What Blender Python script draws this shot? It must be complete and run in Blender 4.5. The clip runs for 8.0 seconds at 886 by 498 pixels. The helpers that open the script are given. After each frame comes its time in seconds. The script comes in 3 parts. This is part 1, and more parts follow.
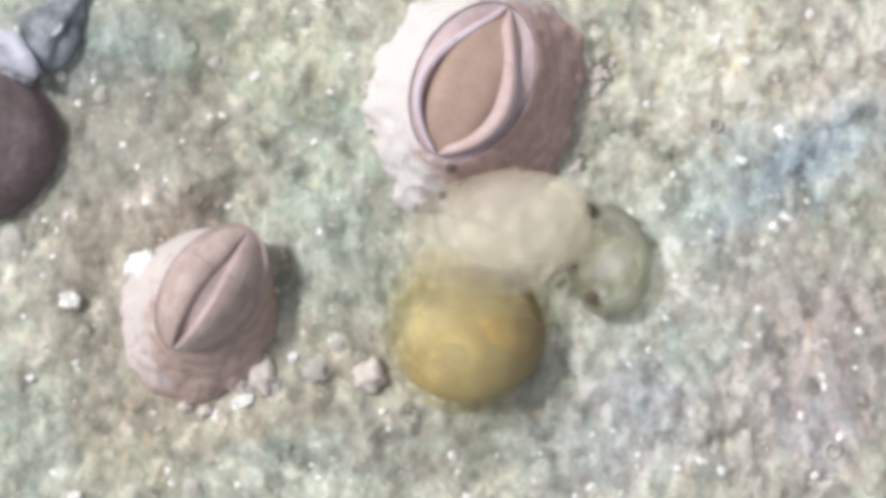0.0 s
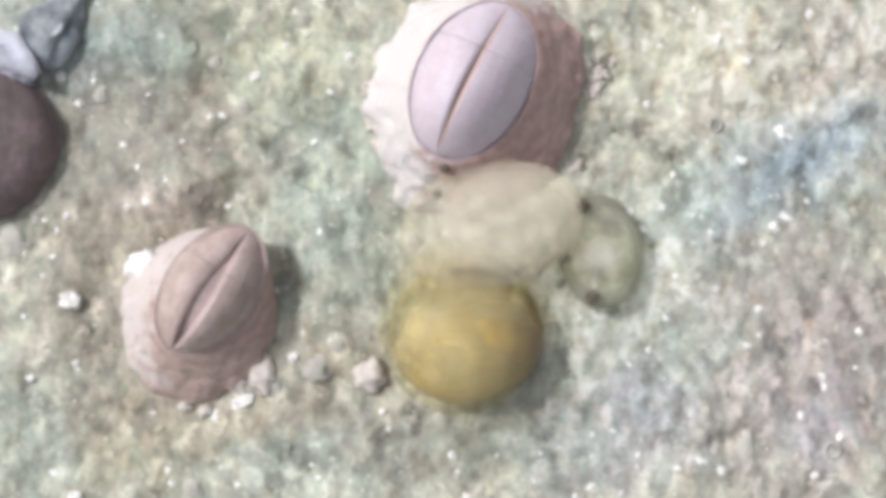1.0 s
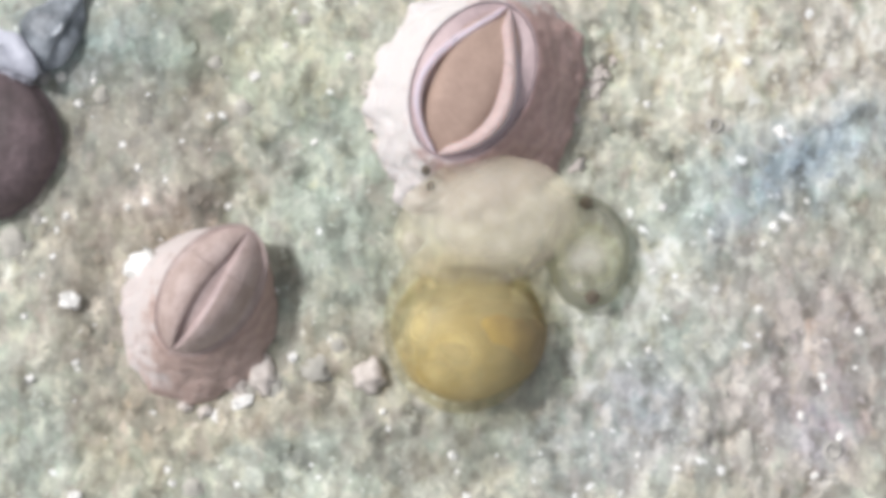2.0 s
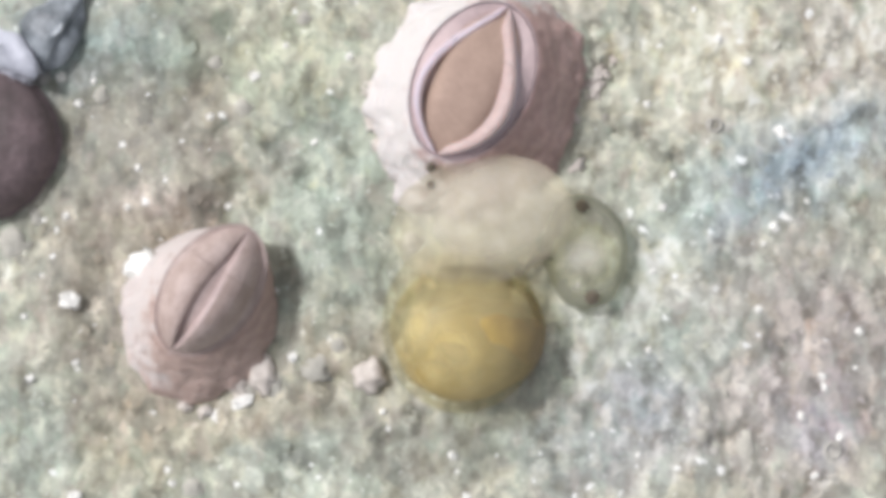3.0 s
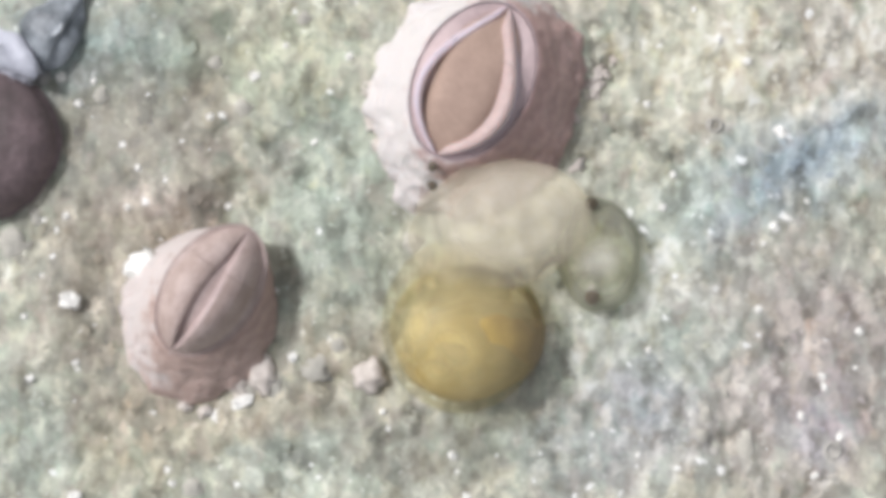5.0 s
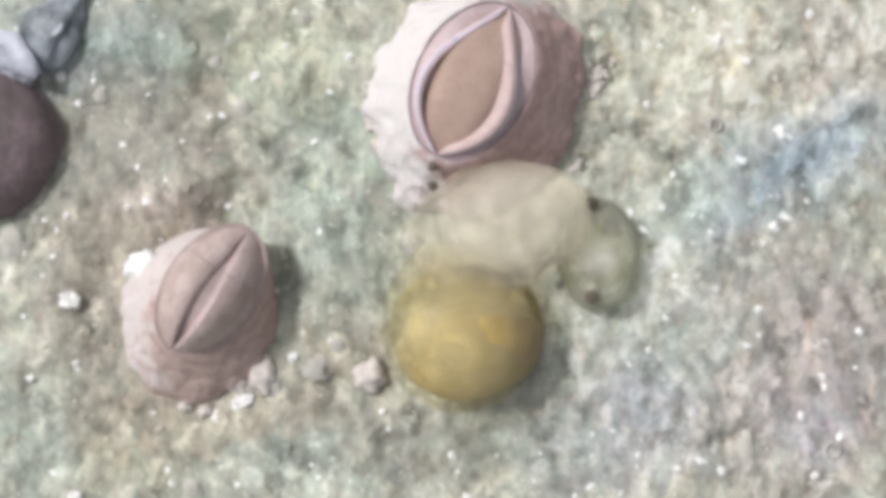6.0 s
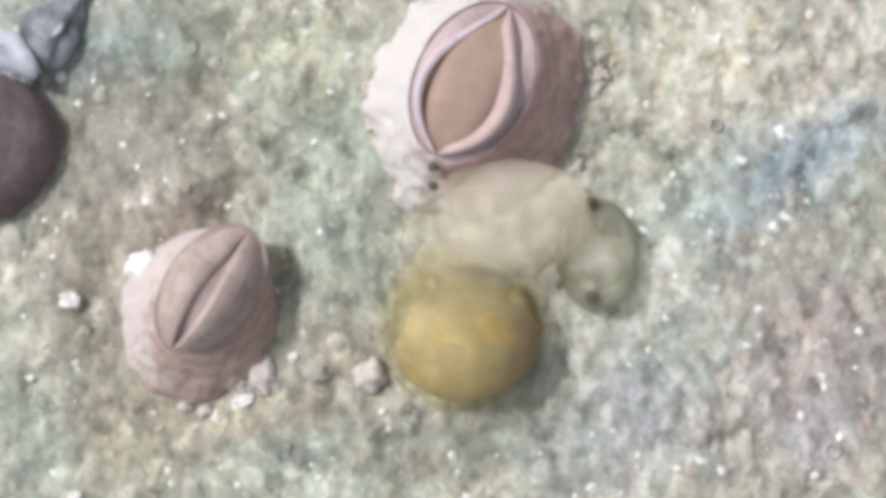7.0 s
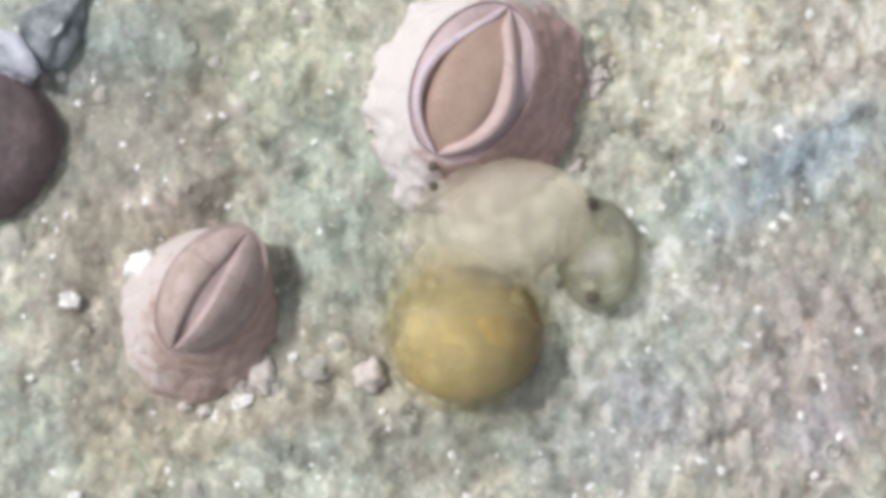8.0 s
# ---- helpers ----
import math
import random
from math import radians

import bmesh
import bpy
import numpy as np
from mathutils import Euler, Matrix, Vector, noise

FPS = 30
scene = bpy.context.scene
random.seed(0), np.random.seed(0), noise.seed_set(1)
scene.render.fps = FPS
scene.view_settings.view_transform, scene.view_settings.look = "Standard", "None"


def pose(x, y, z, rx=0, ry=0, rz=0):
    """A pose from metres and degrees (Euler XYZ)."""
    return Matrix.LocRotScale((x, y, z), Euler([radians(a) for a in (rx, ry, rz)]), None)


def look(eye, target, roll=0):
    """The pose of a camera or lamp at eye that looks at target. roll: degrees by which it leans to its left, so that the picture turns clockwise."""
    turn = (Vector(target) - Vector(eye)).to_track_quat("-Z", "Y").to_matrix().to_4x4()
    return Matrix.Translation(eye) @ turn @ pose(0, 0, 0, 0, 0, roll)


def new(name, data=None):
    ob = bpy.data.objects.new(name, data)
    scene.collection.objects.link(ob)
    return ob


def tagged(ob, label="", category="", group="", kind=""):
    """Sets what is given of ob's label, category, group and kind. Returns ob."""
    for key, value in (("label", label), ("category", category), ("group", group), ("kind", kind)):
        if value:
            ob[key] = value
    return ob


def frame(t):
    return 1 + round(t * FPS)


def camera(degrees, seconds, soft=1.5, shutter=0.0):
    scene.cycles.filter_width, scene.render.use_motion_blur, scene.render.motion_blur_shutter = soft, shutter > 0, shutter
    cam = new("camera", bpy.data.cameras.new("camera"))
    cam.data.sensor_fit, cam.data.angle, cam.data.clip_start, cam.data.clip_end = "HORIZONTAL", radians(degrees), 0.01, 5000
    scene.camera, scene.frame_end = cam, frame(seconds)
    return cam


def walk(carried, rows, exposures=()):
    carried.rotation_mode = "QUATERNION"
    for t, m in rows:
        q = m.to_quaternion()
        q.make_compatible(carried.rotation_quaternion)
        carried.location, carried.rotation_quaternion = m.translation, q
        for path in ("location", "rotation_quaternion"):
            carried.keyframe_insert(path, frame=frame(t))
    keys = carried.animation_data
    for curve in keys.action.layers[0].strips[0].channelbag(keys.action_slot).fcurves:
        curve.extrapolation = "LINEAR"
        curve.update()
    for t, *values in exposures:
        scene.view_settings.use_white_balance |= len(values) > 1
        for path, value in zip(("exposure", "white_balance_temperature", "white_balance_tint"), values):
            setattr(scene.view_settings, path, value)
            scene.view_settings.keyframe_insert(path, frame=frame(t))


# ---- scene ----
MM = 0.001                     # everything below is given in millimetres

# ---------------------------------------------------------------- camera
cam = camera(38.42, 8.0, soft=5.5)
EYE = pose(0, 0, 45 * MM)
walk(cam, [(0.0, EYE), (8.0, EYE)], exposures=[(0.0, 0.09), (1.0, 0.10), (3.5, 0.055), (6.5, 0.01), (8.0, -0.025)])

# ---------------------------------------------------------------- light
SUN_WAY = Vector((-0.68, 0.40, 0.84)).normalized()      # towards the sun
world = bpy.data.worlds.new("sky")
scene.world = world
world.use_nodes = True
wn = world.node_tree.nodes
sky = wn.new("ShaderNodeTexSky")
sky.sky_type = "NISHITA"
sky.sun_disc = False
sky.sun_elevation = math.asin(SUN_WAY.z)
sky.sun_rotation = math.atan2(SUN_WAY.x, SUN_WAY.y)
sky.air_density, sky.dust_density = 1.0, 3.0
haze = wn.new("ShaderNodeHueSaturation")               # a milky, hazy sky
haze.inputs["Saturation"].default_value = 0.32
world.node_tree.links.new(sky.outputs[0], haze.inputs["Color"])
world.node_tree.links.new(haze.outputs[0], wn["Background"].inputs[0])
wn["Background"].inputs[1].default_value = 0.130
sun = new("sun", bpy.data.lights.new("sun", "SUN"))
sun.data.energy, sun.data.angle, sun.data.color = 2.30, radians(7), (0.985, 0.99, 1.06)
sun.matrix_world = look(SUN_WAY * 2.0, (0, 0, 0))


# ---------------------------------------------------------------- material helpers
class Nodes:
    """A short way to write node materials."""

    def __init__(self, name):
        self.mat = bpy.data.materials.new(name)
        self.mat.use_nodes = True
        self.t = self.mat.node_tree
        self.b = self.t.nodes["Principled BSDF"]
        self.out = self.t.nodes["Material Output"]

    def n(self, kind, **kw):
        node = self.t.nodes.new("ShaderNode" + kind)
        for k, v in kw.items():
            if k == "operation":
                node.operation = v
            elif k == "blend":
                node.blend_type = v
            elif k == "data":
                node.data_type = v
        return node

    def put(self, sock, v):
        if isinstance(v, bpy.types.NodeSocket):
            self.t.links.new(v, sock)
        else:
            sock.default_value = v

    def math(self, op, a, b=0.0, c=0.0):
        node = self.n("Math", operation=op)
        for s, v in zip(node.inputs, (a, b, c)):
            self.put(s, v)
        return node.outputs[0]

    def vec(self, op, a, b=(0, 0, 0)):
        node = self.n("VectorMath", operation=op)
        self.put(node.inputs[0], a)
        self.put(node.inputs[1], b)
        return node.outputs["Value"] if op == "LENGTH" else node.outputs[0]

    def place(self):
        """Object coordinates in millimetres."""
        co = self.n("TexCoord").outputs["Object"]
        return self.vec("MULTIPLY", co, (1000, 1000, 1000))

    def noise(self, co, scale, detail=4.0, rough=0.6):
        node = self.n("TexNoise")
        self.put(node.inputs["Vector"], co)
        node.inputs["Scale"].default_value = scale
        node.inputs["Detail"].default_value = detail
        node.inputs["Roughness"].default_value = rough
        return node.outputs["Fac"], node.outputs["Color"]

    def cells(self, co, scale):
        node = self.n("TexVoronoi")
        self.put(node.inputs["Vector"], co)
        node.inputs["Scale"].default_value = scale
        return node.outputs["Distance"], node.outputs["Color"]

    def span(self, v, a, b, c=0.0, d=1.0, soft=False):
        node = self.n("MapRange")
        if soft:
            node.interpolation_type = "SMOOTHSTEP"
        for i, x in enumerate((v, a, b, c, d)):
            self.put(node.inputs[i], x)
        return node.outputs[0]

    def mix(self, fac, a, b, blend="MIX"):
        node = self.n("MixRGB", blend=blend)
        self.put(node.inputs[0], fac)
        for s, v in ((node.inputs[1], a), (node.inputs[2], b)):
            self.put(s, (*v, 1) if isinstance(v, tuple) and len(v) == 3 else v)
        return node.outputs[0]

    def ramp(self, fac, stops):
        node = self.n("ValToRGB")
        self.put(node.inputs[0], fac)
        el = node.color_ramp.elements
        while len(el) < len(stops):
            el.new(0.5)
        for e, (p, c) in zip(el, stops):
            e.position, e.color = p, (*c, 1)
        return node.outputs[0]

    def bump(self, height, distance, strength=1.0):
        node = self.n("Bump")
        node.inputs["Distance"].default_value = distance * MM
        node.inputs["Strength"].default_value = strength
        self.put(node.inputs["Height"], height)
        self.t.links.new(node.outputs[0], self.b.inputs["Normal"])

    def done(self, colour=None, rough=None, **kw):
        if colour is not None:
            self.put(self.b.inputs["Base Color"], (*colour, 1) if isinstance(colour, tuple) else colour)
        if rough is not None:
            self.put(self.b.inputs["Roughness"], rough)
        for k, v in kw.items():
            self.put(self.b.inputs[k.replace("_", " ")], v)
        return self.mat

    def see_through(self, amount, tint=(1, 1, 1)):
        """Lets a share of the light pass straight through, as thin jelly does."""
        clear = self.n("BsdfTransparent")
        clear.inputs[0].default_value = (*tint, 1)
        node = self.n("MixShader")
        self.put(node.inputs[0], amount)
        self.t.links.new(self.b.outputs[0], node.inputs[1])
        self.t.links.new(clear.outputs[0], node.inputs[2])
        self.t.links.new(node.outputs[0], self.out.inputs["Surface"])


# ---------------------------------------------------------------- the rock's colours
# mineral patches, stains, a blue band and one painted shadow: centre x, y; half sizes; turn in degrees; colour;
# strength
PATCHES = [
    (-3.880, 2.220, 2.6, 4.8, 0, (0.325, 0.38, 0.325), 0.75),
    (-5.680, 7.020, 3.4, 2.6, 0, (0.44, 0.455, 0.33), 0.7),
    (-8.680, 6.620, 2.0, 2.6, 20, (0.21, 0.22, 0.15), 0.75),
    (9.720, 6.620, 6.2, 3.4, 0, (0.60, 0.575, 0.475), 0.85),
    (14.120, 7.020, 3.6, 2.2, 0, (0.56, 0.515, 0.47), 0.7),
    (12.220, 2.820, 6.4, 2.1, 27, (0.37, 0.42, 0.46), 0.95),
    (6.920, -1.580, 4.0, 4.0, 0, (0.60, 0.62, 0.565), 0.75),
    (6.720, -6.380, 3.4, 2.4, 0, (0.40, 0.40, 0.43), 0.7),
]
STAINS_AND_SHADE = [
    (-9.080, -5.880, 6.5, 2.2, -5, (0.42, 0.36, 0.275), 0.75),
    (-10.580, 6.620, 2.8, 2.2, 0, (0.275, 0.335, 0.285), 0.7),
    (-9.080, 4.020, 1.6, 2.0, 0, (0.33, 0.33, 0.30), 0.6),
    (13.120, -4.380, 5.5, 5.5, 0, (0.385, 0.335, 0.33), 0.85),
    (-11.680, -7.580, 2.6, 1.6, -15, (0.41, 0.385, 0.275), 0.55),
    (-5.180, -7.780, 2.6, 1.4, 0, (0.35, 0.415, 0.37), 0.6),
    (-11.080, -0.380, 4.4, 5.0, 0, (0.300, 0.252, 0.20), 0.85),
    (-15.080, -6.580, 2.4, 3.0, 0, (0.28, 0.32, 0.28), 0.7),
    (-13.480, 7.420, 4.0, 2.4, 0, (0.30, 0.37, 0.36), 0.85),
    (-11.080, 4.220, 4.2, 2.9, 0, (0.25, 0.235, 0.195), 0.85),
    (-8.400, 5.300, 1.4, 2.8, 8, (0.235, 0.21, 0.165), 0.65),
    (-9.700, 1.700, 2.2, 1.0, 0, (0.45, 0.385, 0.345), 0.6),
    (7.400, -4.800, 2.0, 1.7, 0, (0.35, 0.37, 0.42), 0.65),
    (13.200, -6.600, 1.9, 1.5, 0, (0.38, 0.36, 0.41), 0.65),
    (12.700, 3.300, 4.6, 0.95, 36, (0.275, 0.345, 0.40), 0.7),
    (8.700, 1.800, 2.6, 1.3, 20, (0.40, 0.465, 0.41), 0.6),
    # shadow below the mussel, painted on the rock
    (-12.900, 6.300, 1.5, 0.9, 10, (0.21, 0.22, 0.215), 0.6),
    (8.600, -3.000, 3.2, 1.5, 0, (0.38, 0.42, 0.38), 0.6),
    (5.200, -8.000, 2.6, 1.4, 0, (0.33, 0.33, 0.33), 0.6),
    (4.320, -6.980, 2.4, 1.4, 0, (0.36, 0.39, 0.37), 0.6),
    (-1.680, -6.580, 3.4, 1.8, 0, (0.29, 0.285, 0.245), 0.7),
    (-3.680, -3.980, 3.0, 2.2, 0, (0.41, 0.37, 0.29), 0.7),
]

# small dark spots, mostly shade of the pits painted on: centre x, y; half sizes; turn; colour; strength
PIT_SHADE = [
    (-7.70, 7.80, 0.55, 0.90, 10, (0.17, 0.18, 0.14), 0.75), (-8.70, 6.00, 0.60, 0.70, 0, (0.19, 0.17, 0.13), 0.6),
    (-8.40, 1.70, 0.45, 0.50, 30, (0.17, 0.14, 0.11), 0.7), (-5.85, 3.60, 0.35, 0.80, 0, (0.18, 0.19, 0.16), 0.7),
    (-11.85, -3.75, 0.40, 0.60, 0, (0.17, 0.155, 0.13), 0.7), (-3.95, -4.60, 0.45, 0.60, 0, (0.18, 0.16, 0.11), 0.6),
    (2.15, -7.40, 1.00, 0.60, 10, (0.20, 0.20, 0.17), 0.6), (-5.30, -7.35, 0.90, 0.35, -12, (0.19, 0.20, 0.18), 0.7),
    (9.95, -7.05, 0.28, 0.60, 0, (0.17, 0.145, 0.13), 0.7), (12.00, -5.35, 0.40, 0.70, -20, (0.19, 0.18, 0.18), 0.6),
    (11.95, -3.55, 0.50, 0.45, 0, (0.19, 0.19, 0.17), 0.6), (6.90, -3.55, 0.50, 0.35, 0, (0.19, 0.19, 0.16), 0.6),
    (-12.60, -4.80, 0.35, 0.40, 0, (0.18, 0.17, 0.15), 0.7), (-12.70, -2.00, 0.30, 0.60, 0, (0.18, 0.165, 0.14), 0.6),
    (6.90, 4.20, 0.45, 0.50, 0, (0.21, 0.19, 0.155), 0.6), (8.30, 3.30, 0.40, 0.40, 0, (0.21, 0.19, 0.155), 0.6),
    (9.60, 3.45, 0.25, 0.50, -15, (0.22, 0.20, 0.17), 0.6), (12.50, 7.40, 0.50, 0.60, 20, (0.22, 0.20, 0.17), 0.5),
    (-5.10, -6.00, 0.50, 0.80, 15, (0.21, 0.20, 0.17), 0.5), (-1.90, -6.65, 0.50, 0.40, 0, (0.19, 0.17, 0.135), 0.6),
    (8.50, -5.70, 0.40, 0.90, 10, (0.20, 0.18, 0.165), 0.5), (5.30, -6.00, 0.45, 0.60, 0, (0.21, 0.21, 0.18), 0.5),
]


def rock_colour(m, co):
    """The stained, mixed-grain colour of the shore rock at a place, with some shade painted in."""
    wob = m.vec("SUBTRACT", m.noise(co, 0.35, 3)[1], (0.5, 0.5, 0.5))
    fine = m.vec("SUBTRACT", m.noise(co, 1.3, 3)[1], (0.5, 0.5, 0.5))
    at = m.vec("ADD", co, m.vec("MULTIPLY", wob, (3.4, 3.4, 0)))
    at = m.vec("ADD", at, m.vec("MULTIPLY", fine, (1.6, 1.6, 0)))
    col = m.ramp(m.noise(co, 0.22, 3)[0], [(0.3, (0.35, 0.37, 0.31)), (0.7, (0.44, 0.425, 0.35))])
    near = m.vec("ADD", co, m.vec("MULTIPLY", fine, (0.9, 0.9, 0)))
    for k, (x, y, rx, ry, turn, c, s) in enumerate(PATCHES + STAINS_AND_SHADE + PIT_SHADE):
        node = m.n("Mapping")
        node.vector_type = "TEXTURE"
        m.put(node.inputs["Vector"], at if k < len(PATCHES + STAINS_AND_SHADE) else near)
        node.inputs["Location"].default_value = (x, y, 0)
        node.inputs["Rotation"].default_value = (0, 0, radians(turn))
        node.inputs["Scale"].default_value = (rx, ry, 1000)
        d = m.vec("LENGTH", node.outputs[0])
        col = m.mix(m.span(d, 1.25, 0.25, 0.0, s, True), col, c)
    return col


def rock_material():
    m = Nodes("shore_rock")
    co = m.place()
    col = rock_colour(m, co)
    rag = m.vec("SUBTRACT", m.noise(co, 2.2, 4, 0.7)[1], (0.5, 0.5, 0.5))
    rag = m.vec("ADD", m.vec("MULTIPLY", rag, (1.1, 1.1, 0)), m.vec("MULTIPLY", m.vec("SUBTRACT", m.noise(co, 7.0, 3, 0.7)[1], (0.5, 0.5, 0.5)), (0.5, 0.5, 0)))
    warp = m.vec("ADD", m.vec("MULTIPLY", co, (1.15, 0.85, 0.3)), rag)
    sep = m.n("SeparateColor")
    m.put(sep.inputs[0], m.cells(warp, 2.5)[1])
    fleck = m.n("SeparateColor")
    m.put(fleck.inputs[0], m.cells(warp, 4.6)[1])
    tone = m.noise(m.vec("MULTIPLY", co, (1.2, 0.8, 1)), 1.9, 5, 0.65)[0]
    col = m.mix(0.55, col, m.ramp(sep.outputs[0], [(0.0, (0.35, 0.34, 0.33)), (0.3, (0.45, 0.45, 0.44)),
                                                   (0.8, (0.54, 0.54, 0.52)), (1.0, (0.78, 0.77, 0.75))]), "OVERLAY")
    col = m.mix(0.68, col, m.ramp(tone, [(0.3, (0.30, 0.29, 0.27)), (0.5, (0.5, 0.5, 0.5)), (0.72, (0.74, 0.73, 0.7))]), "OVERLAY")
    col = m.mix(0.38, col, m.ramp(fleck.outputs[1], [(0.0, (0.36, 0.35, 0.34)), (0.2, (0.45, 0.45, 0.44)), (0.85, (0.55, 0.55, 0.54)), (1.0, (0.74, 0.74, 0.72))]), "OVERLAY")
    hue = m.n("SeparateColor")
    m.put(hue.inputs[0], m.cells(warp, 1.7)[1])
    col = m.mix(0.85, col, m.ramp(hue.outputs[2], [(0.0, (0.32, 0.31, 0.28)), (0.2, (0.43, 0.455, 0.43)), (0.4, (0.56, 0.51, 0.49)), (0.6, (0.45, 0.50, 0.46)),
                                                  (0.8, (0.59, 0.56, 0.495)), (1.0, (0.65, 0.65, 0.63))]), "OVERLAY")
    blot = m.noise(m.vec("MULTIPLY", co, (1.25, 0.85, 1)), 1.15, 4, 0.6)[0]
    col = m.mix(0.95, col, m.ramp(blot, [(0.3, (0.31, 0.29, 0.26)), (0.5, (0.5, 0.5, 0.5)), (0.7, (0.66, 0.66, 0.65))]), "OVERLAY")
    pits = m.span(m.noise(co, 1.15, 4, 0.65)[0], 0.40, 0.27)
    col = m.mix(m.math("MULTIPLY", pits, 0.38), col, (0.17, 0.155, 0.12))
    grey = m.n("HueSaturation")
    grey.inputs["Saturation"].default_value = 0.84
    m.put(grey.inputs["Color"], col)
    col = grey.outputs[0]
    m.bump(m.noise(co, 6.0, 4, 0.7)[0], 0.05, 0.5)
    return m.done(col, m.span(tone, 0.3, 0.7, 0.45, 0.75))


def grain_material(name, single):
    """single: for grains that are objects of their own."""
    m = Nodes(name)
    co = m.vec("MULTIPLY", m.n("NewGeometry").outputs["Position"], (1000, 1000, 1000))
    col = rock_colour(m, co)
    rnd = m.n("ObjectInfo").outputs["Random"] if single else m.n("NewGeometry").outputs["Random Per Island"]
    col = m.mix(0.55, col, m.ramp(rnd, [(0.0, (0.43, 0.42, 0.40)), (0.25, (0.47, 0.46, 0.44)), (0.6, (0.56, 0.55, 0.5)),
                                       (0.88, (0.66, 0.65, 0.61)), (0.95, (0.90, 0.89, 0.86)), (1.0, (1.0, 1.0, 0.97))]), "OVERLAY")
    tone = m.noise(co, 5.0, 3)[0]
    col = m.mix(0.35, col, m.ramp(tone, [(0.3, (0.3, 0.3, 0.3)), (0.7, (0.7, 0.7, 0.7))]), "OVERLAY")
    col = m.mix(m.span(rnd, 0.94, 0.945, 0.0, 0.65), col, (0.92, 0.91, 0.88))
    return m.done(col, m.span(rnd, 0, 1, 0.65, 0.3))


def plain(name, base, dark, scale, rough=0.5, bump=0.05, **kw):
    """A two-tone mottled surface with fine relief."""
    m = Nodes(name)
    co = m.place()
    f, _ = m.noise(co, scale, 5, 0.65)
    g, _ = m.noise(co, scale * 6, 3, 0.6)
    col = m.mix(m.span(f, 0.35, 0.68), dark, base)
    col = m.mix(0.35, col, m.ramp(g, [(0.3, (0.35, 0.35, 0.35)), (0.7, (0.65, 0.65, 0.65))]), "OVERLAY")
    m.bump(m.mix(0.4, f, g), bump, 0.6)
    m.done(col, rough, **kw)
    return m


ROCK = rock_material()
GRAIN = grain_material("sand_grain", False)
GRAIN_ONE = grain_material("single_grain", True)
QUARTZ = plain("quartz", (0.93, 0.92, 0.88), (0.78, 0.75, 0.68), 3.0, 0.25, 0.03).mat
PALE_STONE = plain("pale_stone", (0.58, 0.55, 0.475), (0.42, 0.40, 0.345), 2.0, 0.75, 0.12).mat
BLUE_STONE = plain("bluish_stone", (0.60, 0.60, 0.655), (0.46, 0.47, 0.52), 1.4, 0.65, 0.08).mat
GREY_STONE = plain("grey_stone", (0.42, 0.41, 0.38), (0.26, 0.25, 0.24), 2.0, 0.55, 0.08).mat


def wall_material(name, inner, outer, crust, r0, r1, lit_way, lime_and_light):
    """Barnacle wall: growth bands, pinker near the mouth; limy crust at the foot. Crust and sunlight put into the
    colour whiten one flank (its way in degrees).
    """
    m = Nodes(name)
    co = m.place()
    sep = m.n("SeparateXYZ")
    m.put(sep.inputs[0], co)
    flat = m.n("CombineXYZ")
    m.put(flat.inputs[0], sep.outputs[0])
    m.put(flat.inputs[1], m.math("MULTIPLY", sep.outputs[1], 0.86))
    r = m.vec("LENGTH", flat.outputs[0])
    nz, _ = m.noise(co, 0.9, 4)
    r = m.math("ADD", r, m.math("MULTIPLY_ADD", nz, 1.4, -0.7))
    col = m.mix(m.span(r, r0, r1), inner, outer)
    bands = m.math("SINE", m.math("MULTIPLY", r, 13.0))
    col = m.mix(0.22, col, m.ramp(m.span(bands, -1, 1), [(0, (0.3, 0.27, 0.27)), (1, (0.7, 0.7, 0.7))]), "OVERLAY")
    g, _ = m.noise(co, 3.5, 5, 0.7)
    col = m.mix(0.5, col, m.ramp(g, [(0.3, (0.36, 0.34, 0.33)), (0.7, (0.66, 0.66, 0.65))]), "OVERLAY")
    q = radians(lit_way)
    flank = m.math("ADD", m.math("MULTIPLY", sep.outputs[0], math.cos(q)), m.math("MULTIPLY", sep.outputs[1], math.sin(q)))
    # crust plus painted sunlight: whitest on the flank turned to the sun
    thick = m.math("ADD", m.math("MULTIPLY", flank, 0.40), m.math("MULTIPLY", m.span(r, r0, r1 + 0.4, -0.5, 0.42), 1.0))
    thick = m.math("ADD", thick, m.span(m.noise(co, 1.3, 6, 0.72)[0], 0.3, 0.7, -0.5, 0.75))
    col = m.mix(m.span(thick, -0.25, 0.45, 0.0, lime_and_light, True), col, crust)
    m.bump(m.math("ADD", g, m.math("MULTIPLY", bands, 0.12)), 0.16, 0.7)
    return m.done(col, 0.6, Subsurface_Weight=0.08, Subsurface_Radius=(0.0004, 0.0002, 0.00015))


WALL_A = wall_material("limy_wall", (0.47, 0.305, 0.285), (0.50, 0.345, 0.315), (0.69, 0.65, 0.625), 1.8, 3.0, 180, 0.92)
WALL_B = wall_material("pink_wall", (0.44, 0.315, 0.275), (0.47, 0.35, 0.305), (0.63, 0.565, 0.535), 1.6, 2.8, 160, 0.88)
PLATE_A = plain("lilac_plate", (0.60, 0.52, 0.57), (0.53, 0.445, 0.49), 1.2, 0.6, 0.05,
                Subsurface_Weight=0.2, Subsurface_Radius=(0.0008, 0.0004, 0.0004)).mat
PLATE_B = plain("mauve_plate", (0.50, 0.395, 0.36), (0.36, 0.27, 0.235), 1.2, 0.65, 0.10).mat
